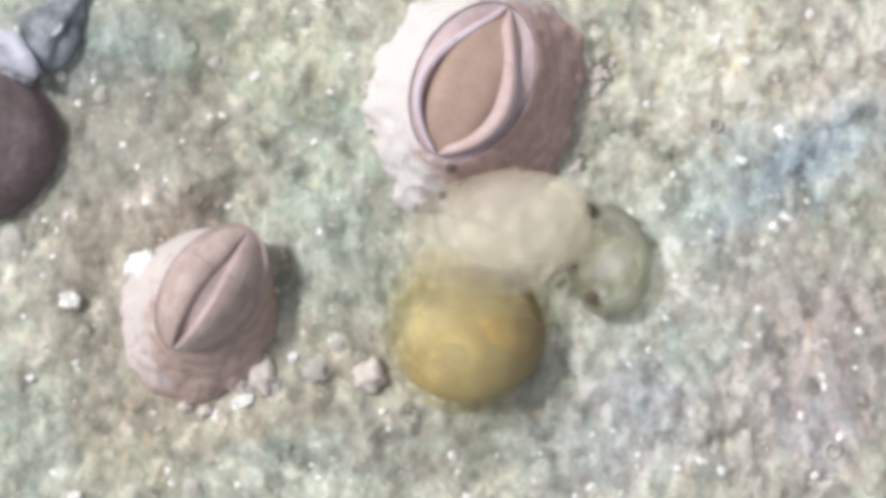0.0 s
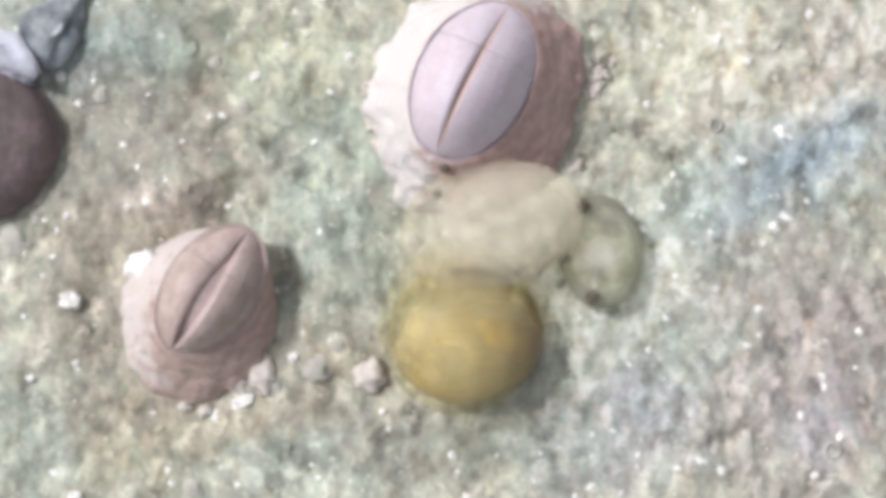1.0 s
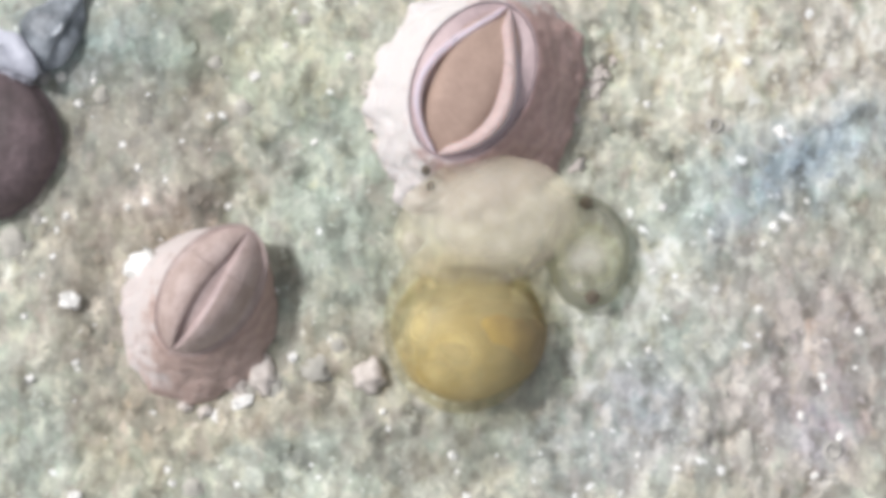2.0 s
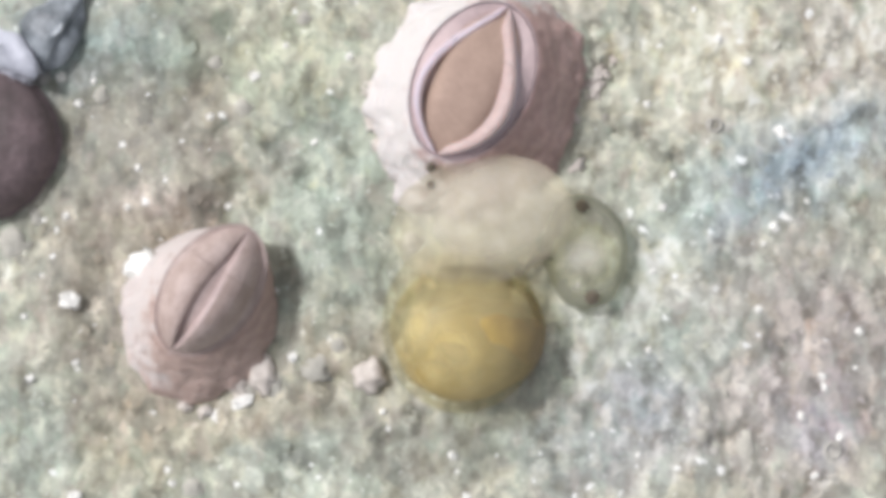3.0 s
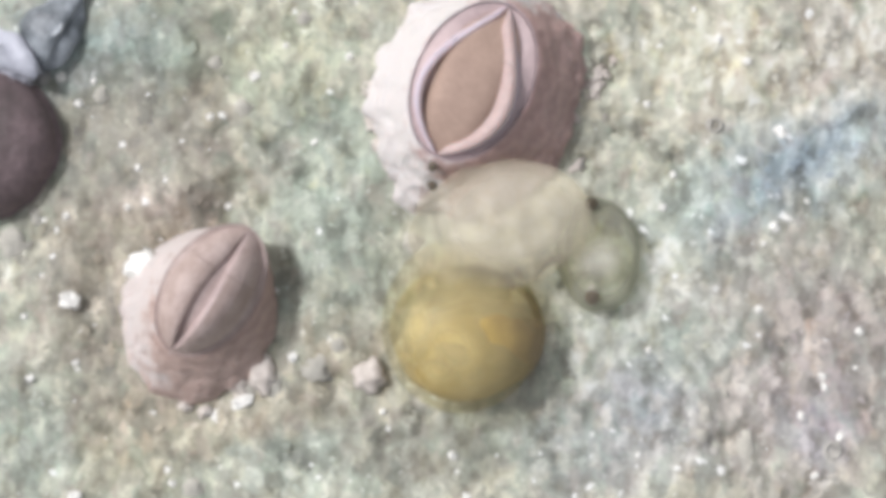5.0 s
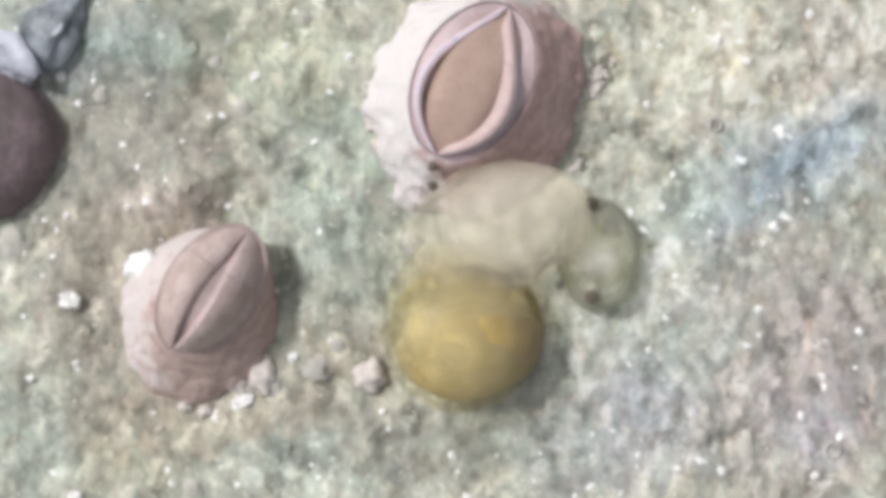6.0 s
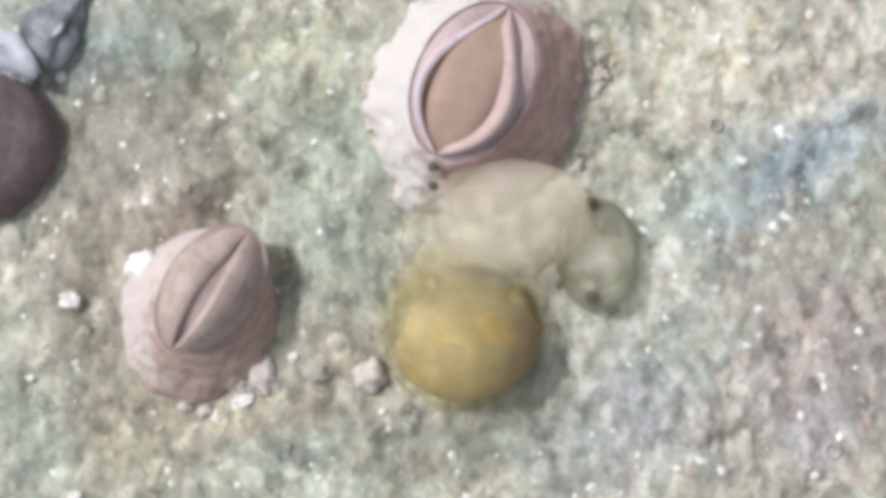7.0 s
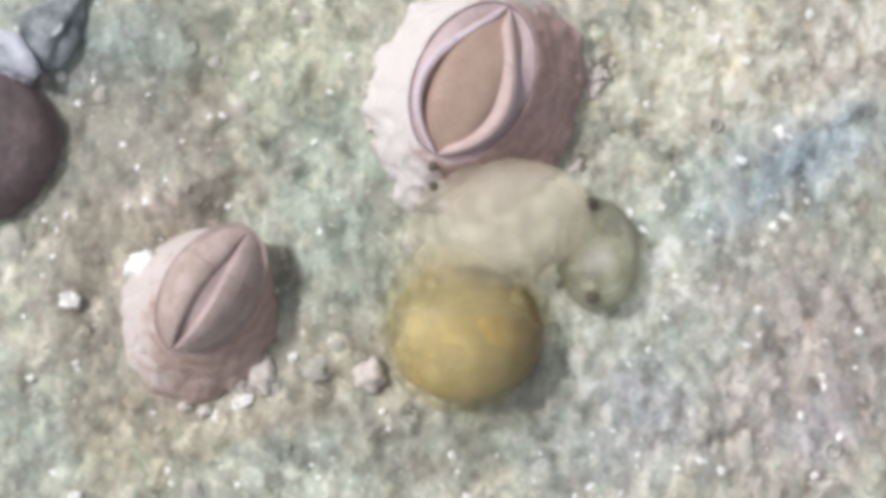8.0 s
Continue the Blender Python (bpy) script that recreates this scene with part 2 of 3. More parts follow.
LIP = plain("pink_lip", (0.54, 0.41, 0.38), (0.46, 0.34, 0.315), 1.5, 0.6, 0.03,
            Subsurface_Weight=0.3, Subsurface_Radius=(0.001, 0.0005, 0.0004)).mat
LINING = plain("mauve_lining", (0.54, 0.42, 0.41), (0.46, 0.35, 0.345), 1.3, 0.6, 0.05).mat
FLESH = plain("brown_flesh", (0.40, 0.28, 0.22), (0.34, 0.235, 0.185), 1.6, 0.75, 0.05).mat
SEAM_B = plain("dull_seam", (0.46, 0.37, 0.35), (0.41, 0.33, 0.31), 2.0, 0.5, 0.02).mat
FLESH_B = plain("mauve_flesh", (0.47, 0.365, 0.34), (0.39, 0.295, 0.27), 1.6, 0.6, 0.04).mat
LIP_B = plain("dusky_lip", (0.52, 0.40, 0.37), (0.42, 0.32, 0.30), 1.5, 0.5, 0.03).mat
FLAKE = plain("limy_flake", (0.70, 0.635, 0.575), (0.56, 0.495, 0.435), 1.6, 0.6, 0.08).mat
SEAM = plain("dark_seam", (0.54, 0.455, 0.47), (0.42, 0.35, 0.365), 2.0, 0.5, 0.02).mat
MAROON = plain("maroon_skin", (0.215, 0.155, 0.158), (0.105, 0.08, 0.078), 0.9, 0.7, 0.16).mat
NACRE = plain("blue_grey_shell", (0.42, 0.45, 0.48), (0.07, 0.082, 0.09), 0.55, 0.45, 0.15).mat
# pale colour for the mussel's painted highlight
GLINT_STRIP = plain("glint_strip", (0.72, 0.74, 0.76), (0.52, 0.55, 0.58), 2.0, 0.25, 0.03).mat
TUBE = plain("grey_tube", (0.52, 0.495, 0.445), (0.38, 0.36, 0.32), 2.0, 0.45, 0.04).mat
FEELER = plain("olive_feeler", (0.20, 0.175, 0.125), (0.13, 0.115, 0.08), 2.0, 0.6, 0.02).mat
SPOT = plain("dark_pigment", (0.15, 0.125, 0.09), (0.09, 0.07, 0.05), 4.0, 0.9, 0.01).mat


def jelly(name, base, dark, tint, clear, near=0.35, scale=1.0, lean=(0, 0), far=1.0, margin=None, lit_heart=None, reach=(0.45, 0.9), **kw):
    """Translucent flesh, thick and cloudy in the middle, thin and clear at its margin."""
    m = plain(name, base, dark, scale, 0.55, 0.012, **kw)
    gen = m.n("TexCoord").outputs["Generated"]
    at = m.vec("MULTIPLY", m.vec("SUBTRACT", gen, (0.5 + lean[0] / 2, 0.5 + lean[1] / 2, 0.5)), (2, 2, 0))
    wob = m.noise(m.place(), 1.1, 3)[0]
    r = m.math("ADD", m.vec("LENGTH", at), m.math("MULTIPLY_ADD", wob, 0.16, -0.08))
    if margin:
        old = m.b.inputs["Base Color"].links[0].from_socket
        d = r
        # painted falloff: the colour darkens with distance from the lit spot
        if lit_heart:
            d = m.vec("LENGTH", m.vec("MULTIPLY", m.vec("SUBTRACT", gen, (0.5 + lit_heart[0] / 2, 0.5 + lit_heart[1] / 2, 0.5)), (2, 2, 0)))
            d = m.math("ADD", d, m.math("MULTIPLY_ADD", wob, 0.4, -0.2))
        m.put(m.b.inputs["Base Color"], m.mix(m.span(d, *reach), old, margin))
    m.see_through(m.span(r, near, far, clear[0], clear[1], True), tint)
    return m.mat


SKIN = jelly("amber_jelly", (0.60, 0.53, 0.30), (0.50, 0.43, 0.23), (0.97, 0.955, 0.90), (0.60, 0.94), 0.35, 0.8, (0.15, -0.15), far=1.05)
# browner away from the sunward left: the dome's shaded side put into its colour
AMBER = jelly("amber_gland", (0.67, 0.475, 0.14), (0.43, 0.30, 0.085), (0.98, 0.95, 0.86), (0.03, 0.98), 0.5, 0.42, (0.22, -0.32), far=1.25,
              margin=(0.25, 0.18, 0.095), lit_heart=(-0.38, -0.22), reach=(0.4, 1.25))
CREAM = jelly("cream_jelly", (0.86, 0.785, 0.665), (0.73, 0.66, 0.53), (0.98, 0.97, 0.92), (0.64, 0.88), 0.5, 0.9, (0.16, 0.1))
GLASSY = jelly("green_jelly", (0.76, 0.72, 0.62), (0.66, 0.62, 0.53), (0.95, 0.96, 0.90), (0.80, 0.45), 0.45, 1.1, margin=(0.33, 0.325, 0.255))
CORE = jelly("pale_core", (0.78, 0.75, 0.67), (0.60, 0.57, 0.49), (1, 1, 0.96), (0.45, 1.0), 0.0, 2.0, far=0.9)
GOLD = jelly("gold_core", (0.82, 0.67, 0.31), (0.69, 0.54, 0.22), (1, 1, 0.99), (0.35, 1.0), 0.0, 1.5, far=0.8)


# ---------------------------------------------------------------- mesh helpers
def mesh(name, verts, faces, mats, smooth=True, index=None):
    me = bpy.data.meshes.new(name)
    me.from_pydata([(x * MM, y * MM, z * MM) for x, y, z in verts], [], faces)
    for mat in (mats if isinstance(mats, (list, tuple)) else [mats]):
        me.materials.append(mat)
    me.polygons.foreach_set("use_smooth", [smooth] * len(me.polygons))
    if index is not None:
        me.polygons.foreach_set("material_index", index)
    me.update()
    return me


def part(name, me, parent, label="", m=None):
    ob = new(name, me)
    ob.parent = parent
    if m is not None:
        ob.matrix_basis = m
    if label:
        tagged(ob, label)
    return ob


def thing(name, x, y, z, rx=0, ry=0, rz=0):
    ob = new(name)
    ob.empty_display_size = 0.001
    ob.matrix_basis = pose(x * MM, y * MM, z * MM, rx, ry, rz)
    return ob


def sheet(fn, nu, nv, close_u=False):
    """Verts and quads of a surface fn(u, v), u and v from 0 to 1."""
    verts, faces = [], []
    cu = nu if close_u else nu + 1
    for j in range(nv + 1):
        for i in range(cu):
            verts.append(fn(i / nu, j / nv))
    for j in range(nv):
        for i in range(nu):
            a, b = j * cu + i, j * cu + (i + 1) % cu
            faces.append((a, b, b + cu, a + cu))
    return verts, faces


def n3(x, y, z, seed=0.0):
    return noise.noise((x + seed * 17.3, y - seed * 9.1, z + seed * 5.7))


def blob(rx, ry, rz, rough=0.08, freq=0.6, seed=0.0, level=4, floor=None, lobes=0.0, dome=None):
    """A rounded, slightly lumpy body."""
    bm = bmesh.new()
    bmesh.ops.create_icosphere(bm, subdivisions=level, radius=1)
    verts = []
    for v in bm.verts:
        c = v.co
        k = 1 + rough * n3(c.x / freq, c.y / freq, c.z / freq, seed) + rough * 0.5 * n3(c.x * 2.5 / freq, c.y * 2.5 / freq, c.z * 2.5 / freq, seed + 3)
        k += lobes * math.sin(5 * math.atan2(c.y, c.x) + seed) * (1 - abs(c.z))
        z = c.z * rz * k
        verts.append((c.x * rx * k, c.y * ry * k, z if floor is None else max(z, floor)))
    faces = [tuple(v.index for v in f.verts) for f in bm.faces]
    bm.free()
    if dome is not None:                      # keep the upper skin alone
        faces = [f for f in faces if max(verts[i][2] for i in f) > dome]
        used = sorted({i for f in faces for i in f})
        at = {i: k for k, i in enumerate(used)}
        verts, faces = [verts[i] for i in used], [tuple(at[i] for i in f) for f in faces]
    return verts, faces


# ---------------------------------------------------------------- rock
def lattice(ix, iy, seed):
    h = (ix.astype(np.int64) * 374761393 + iy.astype(np.int64) * 668265263 + seed * 974634777) & 0x7FFFFFFF
    h = ((h ^ (h >> 13)) * 1274126177) & 0x7FFFFFFF
    return ((h ^ (h >> 16)) & 0xFFFF) / 65535.0


def soft_noise(x, y, seed):
    ix, iy = np.floor(x), np.floor(y)
    fx, fy = x - ix, y - iy
    fx, fy = fx * fx * (3 - 2 * fx), fy * fy * (3 - 2 * fy)
    a, b = lattice(ix, iy, seed), lattice(ix + 1, iy, seed)
    c, d = lattice(ix, iy + 1, seed), lattice(ix + 1, iy + 1, seed)
    return (a * (1 - fx) + b * fx) * (1 - fy) + (c * (1 - fx) + d * fx) * fy - 0.5


# broad hollows (below zero) and swellings: x, y, radius, height
SWELLS = [
    (-8.280, 7.220, 2.4, -0.5), (-12.680, 8.420, 3.0, -0.3), (10.320, 7.020, 4.5, 0.35), (-4.480, 2.820, 2.2, -0.25),
    (13.920, 3.620, 2.5, -0.3), (10.920, 2.220, 2.5, 0.15), (-9.680, 2.220, 1.6, 0.35), (-4.480, -4.380, 1.6, 0.15),
    (13.920, -3.980, 3.0, 0.25), (-5.280, -7.380, 1.4, -0.3), (1.720, -7.380, 1.3, -0.3), (5.320, 7.620, 1.6, 0.3),
    (-13.280, -3.980, 2.5, 0.2), (-14.480, -7.980, 2.0, -0.2), (5.520, 2.820, 1.0, 0.25),
]


# small dark pits and the crack beside the gaping barnacle
CRACK = [(5.160, 7.720), (5.440, 7.180), (5.760, 6.620), (6.000, 6.340), (5.400, 5.980), (5.560, 5.420), (6.020, 4.460), (5.360, 3.020)]
PITS = [(7.120, 4.120), (6.880, 7.320), (8.320, 3.320), (9.920, 6.320), (12.420, 7.320), (12.560, 5.380), (14.560, 3.980), (-7.720, 8.020), (-8.680, 7.420), (-8.580, 6.220),
        (-5.880, 3.580), (-7.520, 4.460), (-4.880, 2.720), (-8.360, 1.780), (-7.580, 1.300), (-6.580, 1.100), (-4.480, -3.140), (-3.920, -4.700), (-3.840, -5.420), (-2.120, -6.740),
        (-5.380, -7.340), (1.920, -7.580), (-12.680, -1.820), (-12.440, -2.940), (-11.840, -3.660), (-14.240, -4.780), (-14.180, 0.500), (-12.080, -1.020), (9.820, -6.980), (12.120, -3.580),
        (5.320, -6.020), (6.520, -3.580), (15.1, 0.0), (12.0, -5.4), (6.5, -8.0), (8.5, -5.6), (-3.080, 3.220), (-0.720, -5.820)]


def rock_height(x, y):
    z = 0.55 * soft_noise(x / 4.3, y / 4.3, 1) + 0.30 * soft_noise(x / 1.5, y / 1.5, 2)
    z = z + 0.085 * soft_noise(x / 0.75 + 0.3 * y, y / 0.75, 3) + 0.03 * soft_noise(x / 0.36, y / 0.36 + 0.2 * x, 4)
    z = z + 0.02 * soft_noise(x / 0.17, y / 0.18, 12)
    for sx, sy, r, h in SWELLS:
        z = z + h * np.exp(-((x - sx) ** 2 + (y - sy) ** 2) / (r * r))
    wx, wy = 0.6 * soft_noise(x / 0.6, y / 0.6, 8), 0.6 * soft_noise(x / 0.6, y / 0.6, 10)
    for k, (sx, sy) in enumerate(CRACK + PITS):
        r = (0.28 if k < len(CRACK) else 0.40) + 0.04 * (k * 7 % 5)
        z = z - (0.36 if k < len(CRACK) else 0.20) * np.exp(-(((x - sx + wx) / r) ** 2 + ((y - sy + wy) / (r * (0.8 + 0.2 * (k % 4)))) ** 2))
    return z


def build_rock():
    nx, ny, step = 620, 380, 0.06
    xs = (np.arange(nx) - (nx - 1) / 2) * step
    ys = (np.arange(ny) - (ny - 1) / 2) * step
    gx, gy = np.meshgrid(xs, ys)
    gz = rock_height(gx, gy)
    edge = np.minimum(np.minimum(gx - xs[0], xs[-1] - gx), np.minimum(gy - ys[0], ys[-1] - gy))
    gz = gz * np.clip(edge / 1.0, 0, 1)
    verts = np.stack([gx, gy, gz], -1).reshape(-1, 3).tolist()
    ids = np.arange(nx * ny).reshape(ny, nx)
    faces = np.stack([ids[:-1, :-1], ids[:-1, 1:], ids[1:, 1:], ids[1:, :-1]], -1).reshape(-1, 4).tolist()
    # the same sheet goes on, coarser, in rings out to the distance
    ring = list(ids[0, :]) + list(ids[1:, -1]) + list(ids[-1, -2::-1]) + list(ids[-2:0:-1, 0])
    ring = [int(i) for i in ring]
    for k in (1.25, 2.0, 4.0, 12.0, 60.0, 1500.0):
        base = len(verts)
        for i in ring[:: 1]:
            x, y, _ = verts[i] if k == 1.25 else verts0[i]
            verts.append((x * k, y * k, 0.0))
        if k == 1.25:
            verts0 = {i: verts[i] for i in ring}
            prev = ring
        cur = [base + j for j in range(len(ring))]
        n = len(ring)
        faces += [(prev[j], cur[j], cur[(j + 1) % n], prev[(j + 1) % n]) for j in range(n)]
        prev = cur
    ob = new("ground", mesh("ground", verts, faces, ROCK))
    return tagged(ob, "pale stained shore rock with rough grainy surface", "rock", kind="structure")


ground = build_rock()


def chip_mesh(name, seed, mat, level=1, flat=0.8, rough=0.6):
    v, f = blob(1, 1, flat, rough, 0.55, seed, level)
    return mesh(name, v, f, mat, smooth=level > 2)


# ---------------------------------------------------------------- barnacles
def wall_mesh(name, mat, base, off, mouth, seat, seed, ragged, lumpy):
    """Limy cone: base half sizes, offset of its foot, mouth half sizes; seat: pose of the leaning mouth; lumpy: how knobbly its flanks are."""
    prof = [(0.0, -0.10), (0.05, 0.05), (0.12, 0.18), (0.3, 0.36), (0.5, 0.55), (0.7, 0.74), (0.85, 0.885), (0.94, 0.965), (1.0, 1.0)]

    def fn(u, v):
        ang = 2 * math.pi * u
        ca, sa = math.cos(ang), math.sin(ang)
        t = v * 1.22
        d = max(0.0, (t - 1) / 0.22)
        k = (1 - 0.10 * d) * (1 + 0.02 * n3(3 * ca, 3 * sa, 0, seed + 5))
        m = seat @ Vector((mouth[0] * ca * k, mouth[1] * sa * k, 0.05 * math.sin(math.pi * d) - 0.8 * d))
        if t > 1:
            return tuple(m)
        i = min(int(t * (len(prof) - 1)), len(prof) - 2)
        f = t * (len(prof) - 1) - i
        s = prof[i][0] * (1 - f) + prof[i + 1][0] * f
        z = prof[i][1] * (1 - f) + prof[i + 1][1] * f
        rag = 1 + ragged * (n3(2.2 * ca, 2.2 * sa, 0, seed) + 0.35 * n3(5 * ca, 5 * sa, 1, seed)) * (1 - s) ** 1.2
        rag += lumpy * (0.07 * n3(5 * ca, 5 * sa, 5 * s, seed) + 0.06 * n3(13 * ca, 13 * sa, 9 * s, seed)) * (1 - s)
        bx, by = base[0] * ca * rag + off[0], base[1] * sa * rag + off[1]
        rib = lumpy * (0.09 * n3(14 * ca, 14 * sa, 8.0 * s, seed + 4) + 0.17 * n3(5 * ca, 5 * sa, 2.0 * s, seed + 2) + 0.018 * math.sin(21 * s + 2 * n3(3 * ca, 3 * sa, 0, seed))) * math.sin(math.pi * min(1, s))
        return (bx * (1 - s) + m.x * s, by * (1 - s) + m.y * s, m.z * z + rib)

    v, f = sheet(fn, 144, 44, True)
    return mesh(name, v, f, mat)


def plate_mesh(name, mats, a, b, side, y0, y1, peak, bow, lip, seed):
    """A stretch of one valve, from y0 to y1 along the slit: a steep roof plate whose edge arches over the hinge line, with a thick soft lip.
    side: -1 or 1 across the slit."""
    nu, nv, nl = 26, 16, 4

    def edge(y):
        q = y / a
        return peak * (1 - q * q) ** 0.9 * (1 - 0.45 * q) + 0.02

    def top(y, v):
        q = y / a
        c = 1 - q * q
        x0 = -bow * c
        x = x0 + (side * b * math.sqrt(max(0.0, c)) - x0) * v
        h = edge(y) * (1 - v) ** 0.92 + 0.42 * math.sin(math.pi * v) * c - 0.07 * c * max(0.0, 1 - v / 0.12) ** 2
        h += 0.03 * n3(1.3 * x, 1.3 * y, 0, seed) * c + 0.012 * math.sin(11 * math.pi * v + 1.5 * q) * c
        h -= 0.012 * c * math.exp(-((y - 0.35 * a - 0.3 * v) / 0.05) ** 2)
        return x, y, h

    verts, faces, index = [], [], []
    flip = side < 0

    def add(q, k):
        faces.append(tuple(reversed(q)) if flip else q)
        index.append(k)

    for i in range(nu + 1):
        y = y0 + (y1 - y0) * i / nu
        y = max(-0.999 * a, min(0.999 * a, y))
        row = [top(y, 1 - j / nv) for j in range(nv + 1)]
        x, _, h = row[-1]
        t = min(lip, 0.75 * edge(y))
        for j in range(1, nl + 1):                    # the lip bulges into the slit
            k = j / nl
            row.append((x - side * 0.05 * math.sin(math.pi * k) * min(1.0, t / 0.3), y, h - t * k))
        for j in range(nv + 1):                       # the hollow under side
            px, _, ph = top(y, j / nv)
            row.append((px * (1 - 0.05 * j / nv), y, ph - t * (1 - j / nv) - 0.16 * (j / nv)))
        verts += row
    n = len(row)
    for i in range(nu):
        for j in range(n):
            p, q = i * n + j, i * n + (j + 1) % n
            add((p, q, q + n, p + n), 0 if j < nv - 1 or side < 0 and j < nv + 2 else 1)
    add(tuple(range(n - 1, -1, -1)), 0)
    add(tuple(nu * n + j for j in range(n)), 0)
    return mesh(name, verts, faces, mats, True, index)


def barnacle(x, y, turn, lean, base, off, mouth, height, peak, mats, seed, ragged, lumpy, bow, lips, rise, seal, label):
    """lean: degrees by which the mouth leans; peak: height of the closed valves; rise: how far the soft body fills the mouth."""
    wall, plate, lip, flesh, seam, lining = mats
    root = thing("barnacle", x, y, 0, 0, 0, turn)
    tagged(root, label, "barnacle", "barnacles on the rock")
    seat = pose(0, 0, height, lean[0], lean[1], 0)
    seat_m = pose(0, 0, height * MM, lean[0], lean[1], 0)
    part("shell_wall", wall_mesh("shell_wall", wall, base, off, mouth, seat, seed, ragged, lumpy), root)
    b, a = mouth

    def body(u, v):
        ang = 2 * math.pi * u
        k = 1 - v
        cx, cy = k * math.cos(ang), k * math.sin(ang)
        z = rise * (1 - cy * cy) ** 1.1 * (1 - 0.4 * cy) * (1 - cx ** 4) - 0.12 + 0.04 * n3(2.5 * cx, 4 * cy, 0, seed) * (1 - k)
        return 0.74 * b * cx * (1 - 0.5 * cy * cy), 0.95 * a * cy, z

    v, f = sheet(body, 64, 18, True)
    part("soft_body", mesh("soft_body", v, f, flesh), root, "brown soft body inside the mouth", seat_m)

    def membrane(u, v):
        ang = 2 * math.pi * u
        k = seal - 0.33 * v
        z = (seal - 0.985) * 2.5 + v * (0.36 * math.cos(ang) ** 2 - 0.3 * math.sin(ang) ** 2) + 0.02 * n3(4 * math.cos(ang), 4 * math.sin(ang), 3 * v, seed)
        return b * k * math.cos(ang), a * k * math.sin(ang), z

    v, f = sheet(membrane, 80, 8, True)
    part("mantle", mesh("mantle", v, f, lining), root, "pink mantle lining the mouth", seat_m)

    def groove(u, v):
        ang, q = 2 * math.pi * u, 2 * math.pi * v
        k = 0.990 + 0.010 * math.cos(q)
        return b * k * math.cos(ang), a * k * math.sin(ang), -0.03 + 0.06 * math.sin(q)

    v, f = sheet(groove, 96, 8, True)
    part("mouth_seam", mesh("mouth_seam", v, f, seam), root, "thin dark seam round the mouth", seat_m)
    plates = []
    a, b = a * 0.980, b * 0.980
    for side in (-1, 1):
        for name, y0, y1 in (("scutum_plate", -a, 0.35 * a), ("tergum_plate", 0.352 * a, a)):
            me = plate_mesh(name, (plate, lip), a, b, side, y0, y1, peak, bow, lips[side > 0], seed)
            plates.append((part(name, me, root), side, seat_m))
    return root, plates


def plate_pose(side, seat, swing):
    """swing: degrees by which the valve turns outwards about the hinge line under the slit."""
    return seat @ pose(0, 0, 0, 0, side * swing, 0)


def crust(root, spots, seed):
    """Limy flakes that cling round a barnacle's foot; places in the barnacle's own space."""
    for k, (x, y, z, r) in enumerate(spots):
        v, f = blob(r, r * 0.75, r * 0.3, 0.9, 0.5, seed + k, 3)
        part("crust_flake", mesh("crust_flake", v, f, FLAKE), root, "", pose(x * MM, y * MM, (z - 0.05) * MM, 9 * math.sin(k), 9 * math.cos(3 * k), 67 * k))


barn_a, plates_a = barnacle(1.00, 5.66, -26, (0, -4), (3.75, 4.3), (0.25, -0.12), (1.98, 2.86), 2.3, 1.62,
                            (WALL_A, PLATE_A, LIP, FLESH, SEAM, LINING), 1.0, 0.16, 1.0, 0.06, (0.28, 0.52), 0.68, 0.965,
                            "pale lilac barnacle with limy crusted foot, its brown mouth gaping")
rng = random.Random(5)
ring = []
for k in range(42):
    q = (-0.9 + 2.9 * k / 32 if k < 32 else 2.3 + 3.0 * (k - 32) / 10) + rng.uniform(-0.08, 0.08)
    r = rng.uniform(0.95, 1.27) if k < 32 else rng.uniform(0.92, 1.0)
    ring.append((3.55 * r * math.cos(q) + 0.1, 3.85 * r * math.sin(q) - 0.25, rng.uniform(-0.12, 0.08), rng.uniform(0.18, 0.40)))
turned = pose(0, 0, 0, 0, 0, 26)
for k in range(70):
    t = rng.random()
    x = 4.35 + 1.0 * math.sin(math.pi * (0.15 + 0.7 * t)) + rng.uniform(-0.75, 0.85)
    p = turned @ Vector((x - 1.00, 8.9 - 4.4 * t - 5.66, 0))
    ring.append((p.x, p.y, rng.uniform(-0.10, 0.0), rng.uniform(0.08, 0.19)))
crust(barn_a, ring, 80)
barn_b, plates_b = barnacle(-7.90, -1.40, -33, (0, 9), (2.85, 3.1), (-0.1, -1.25), (1.6, 2.5), 1.7, 1.15,
                            (WALL_B, PLATE_B, LIP_B, FLESH_B, SEAM_B, PLATE_B), 2.0, 0.10, 0.45, 0.10, (0.2, 0.3), 1.09, 0.985,
                            "dusky pink barnacle with its plates nearly shut")
ring = []
for k in range(4):
    q = math.pi * (1.62 + k / 12.0 + rng.uniform(-0.05, 0.05))
    r = rng.uniform(0.98, 1.12)
    ring.append((2.95 * r * math.cos(q) + 0.2, 3.1 * r * math.sin(q) - 1.3, rng.uniform(-0.1, 0.08), rng.uniform(0.2, 0.42)))
crust(barn_b, ring, 130)


# ---------------------------------------------------------------- soft-bodied snail
SX, SY = 0.548, -2.777
snail = thing("sea_snail", SX, SY, 0)
tagged(snail, "small translucent amber sea snail with cream foot, beside the barnacle", "snail")


def rel(x, y):
    return x - SX, y - SY


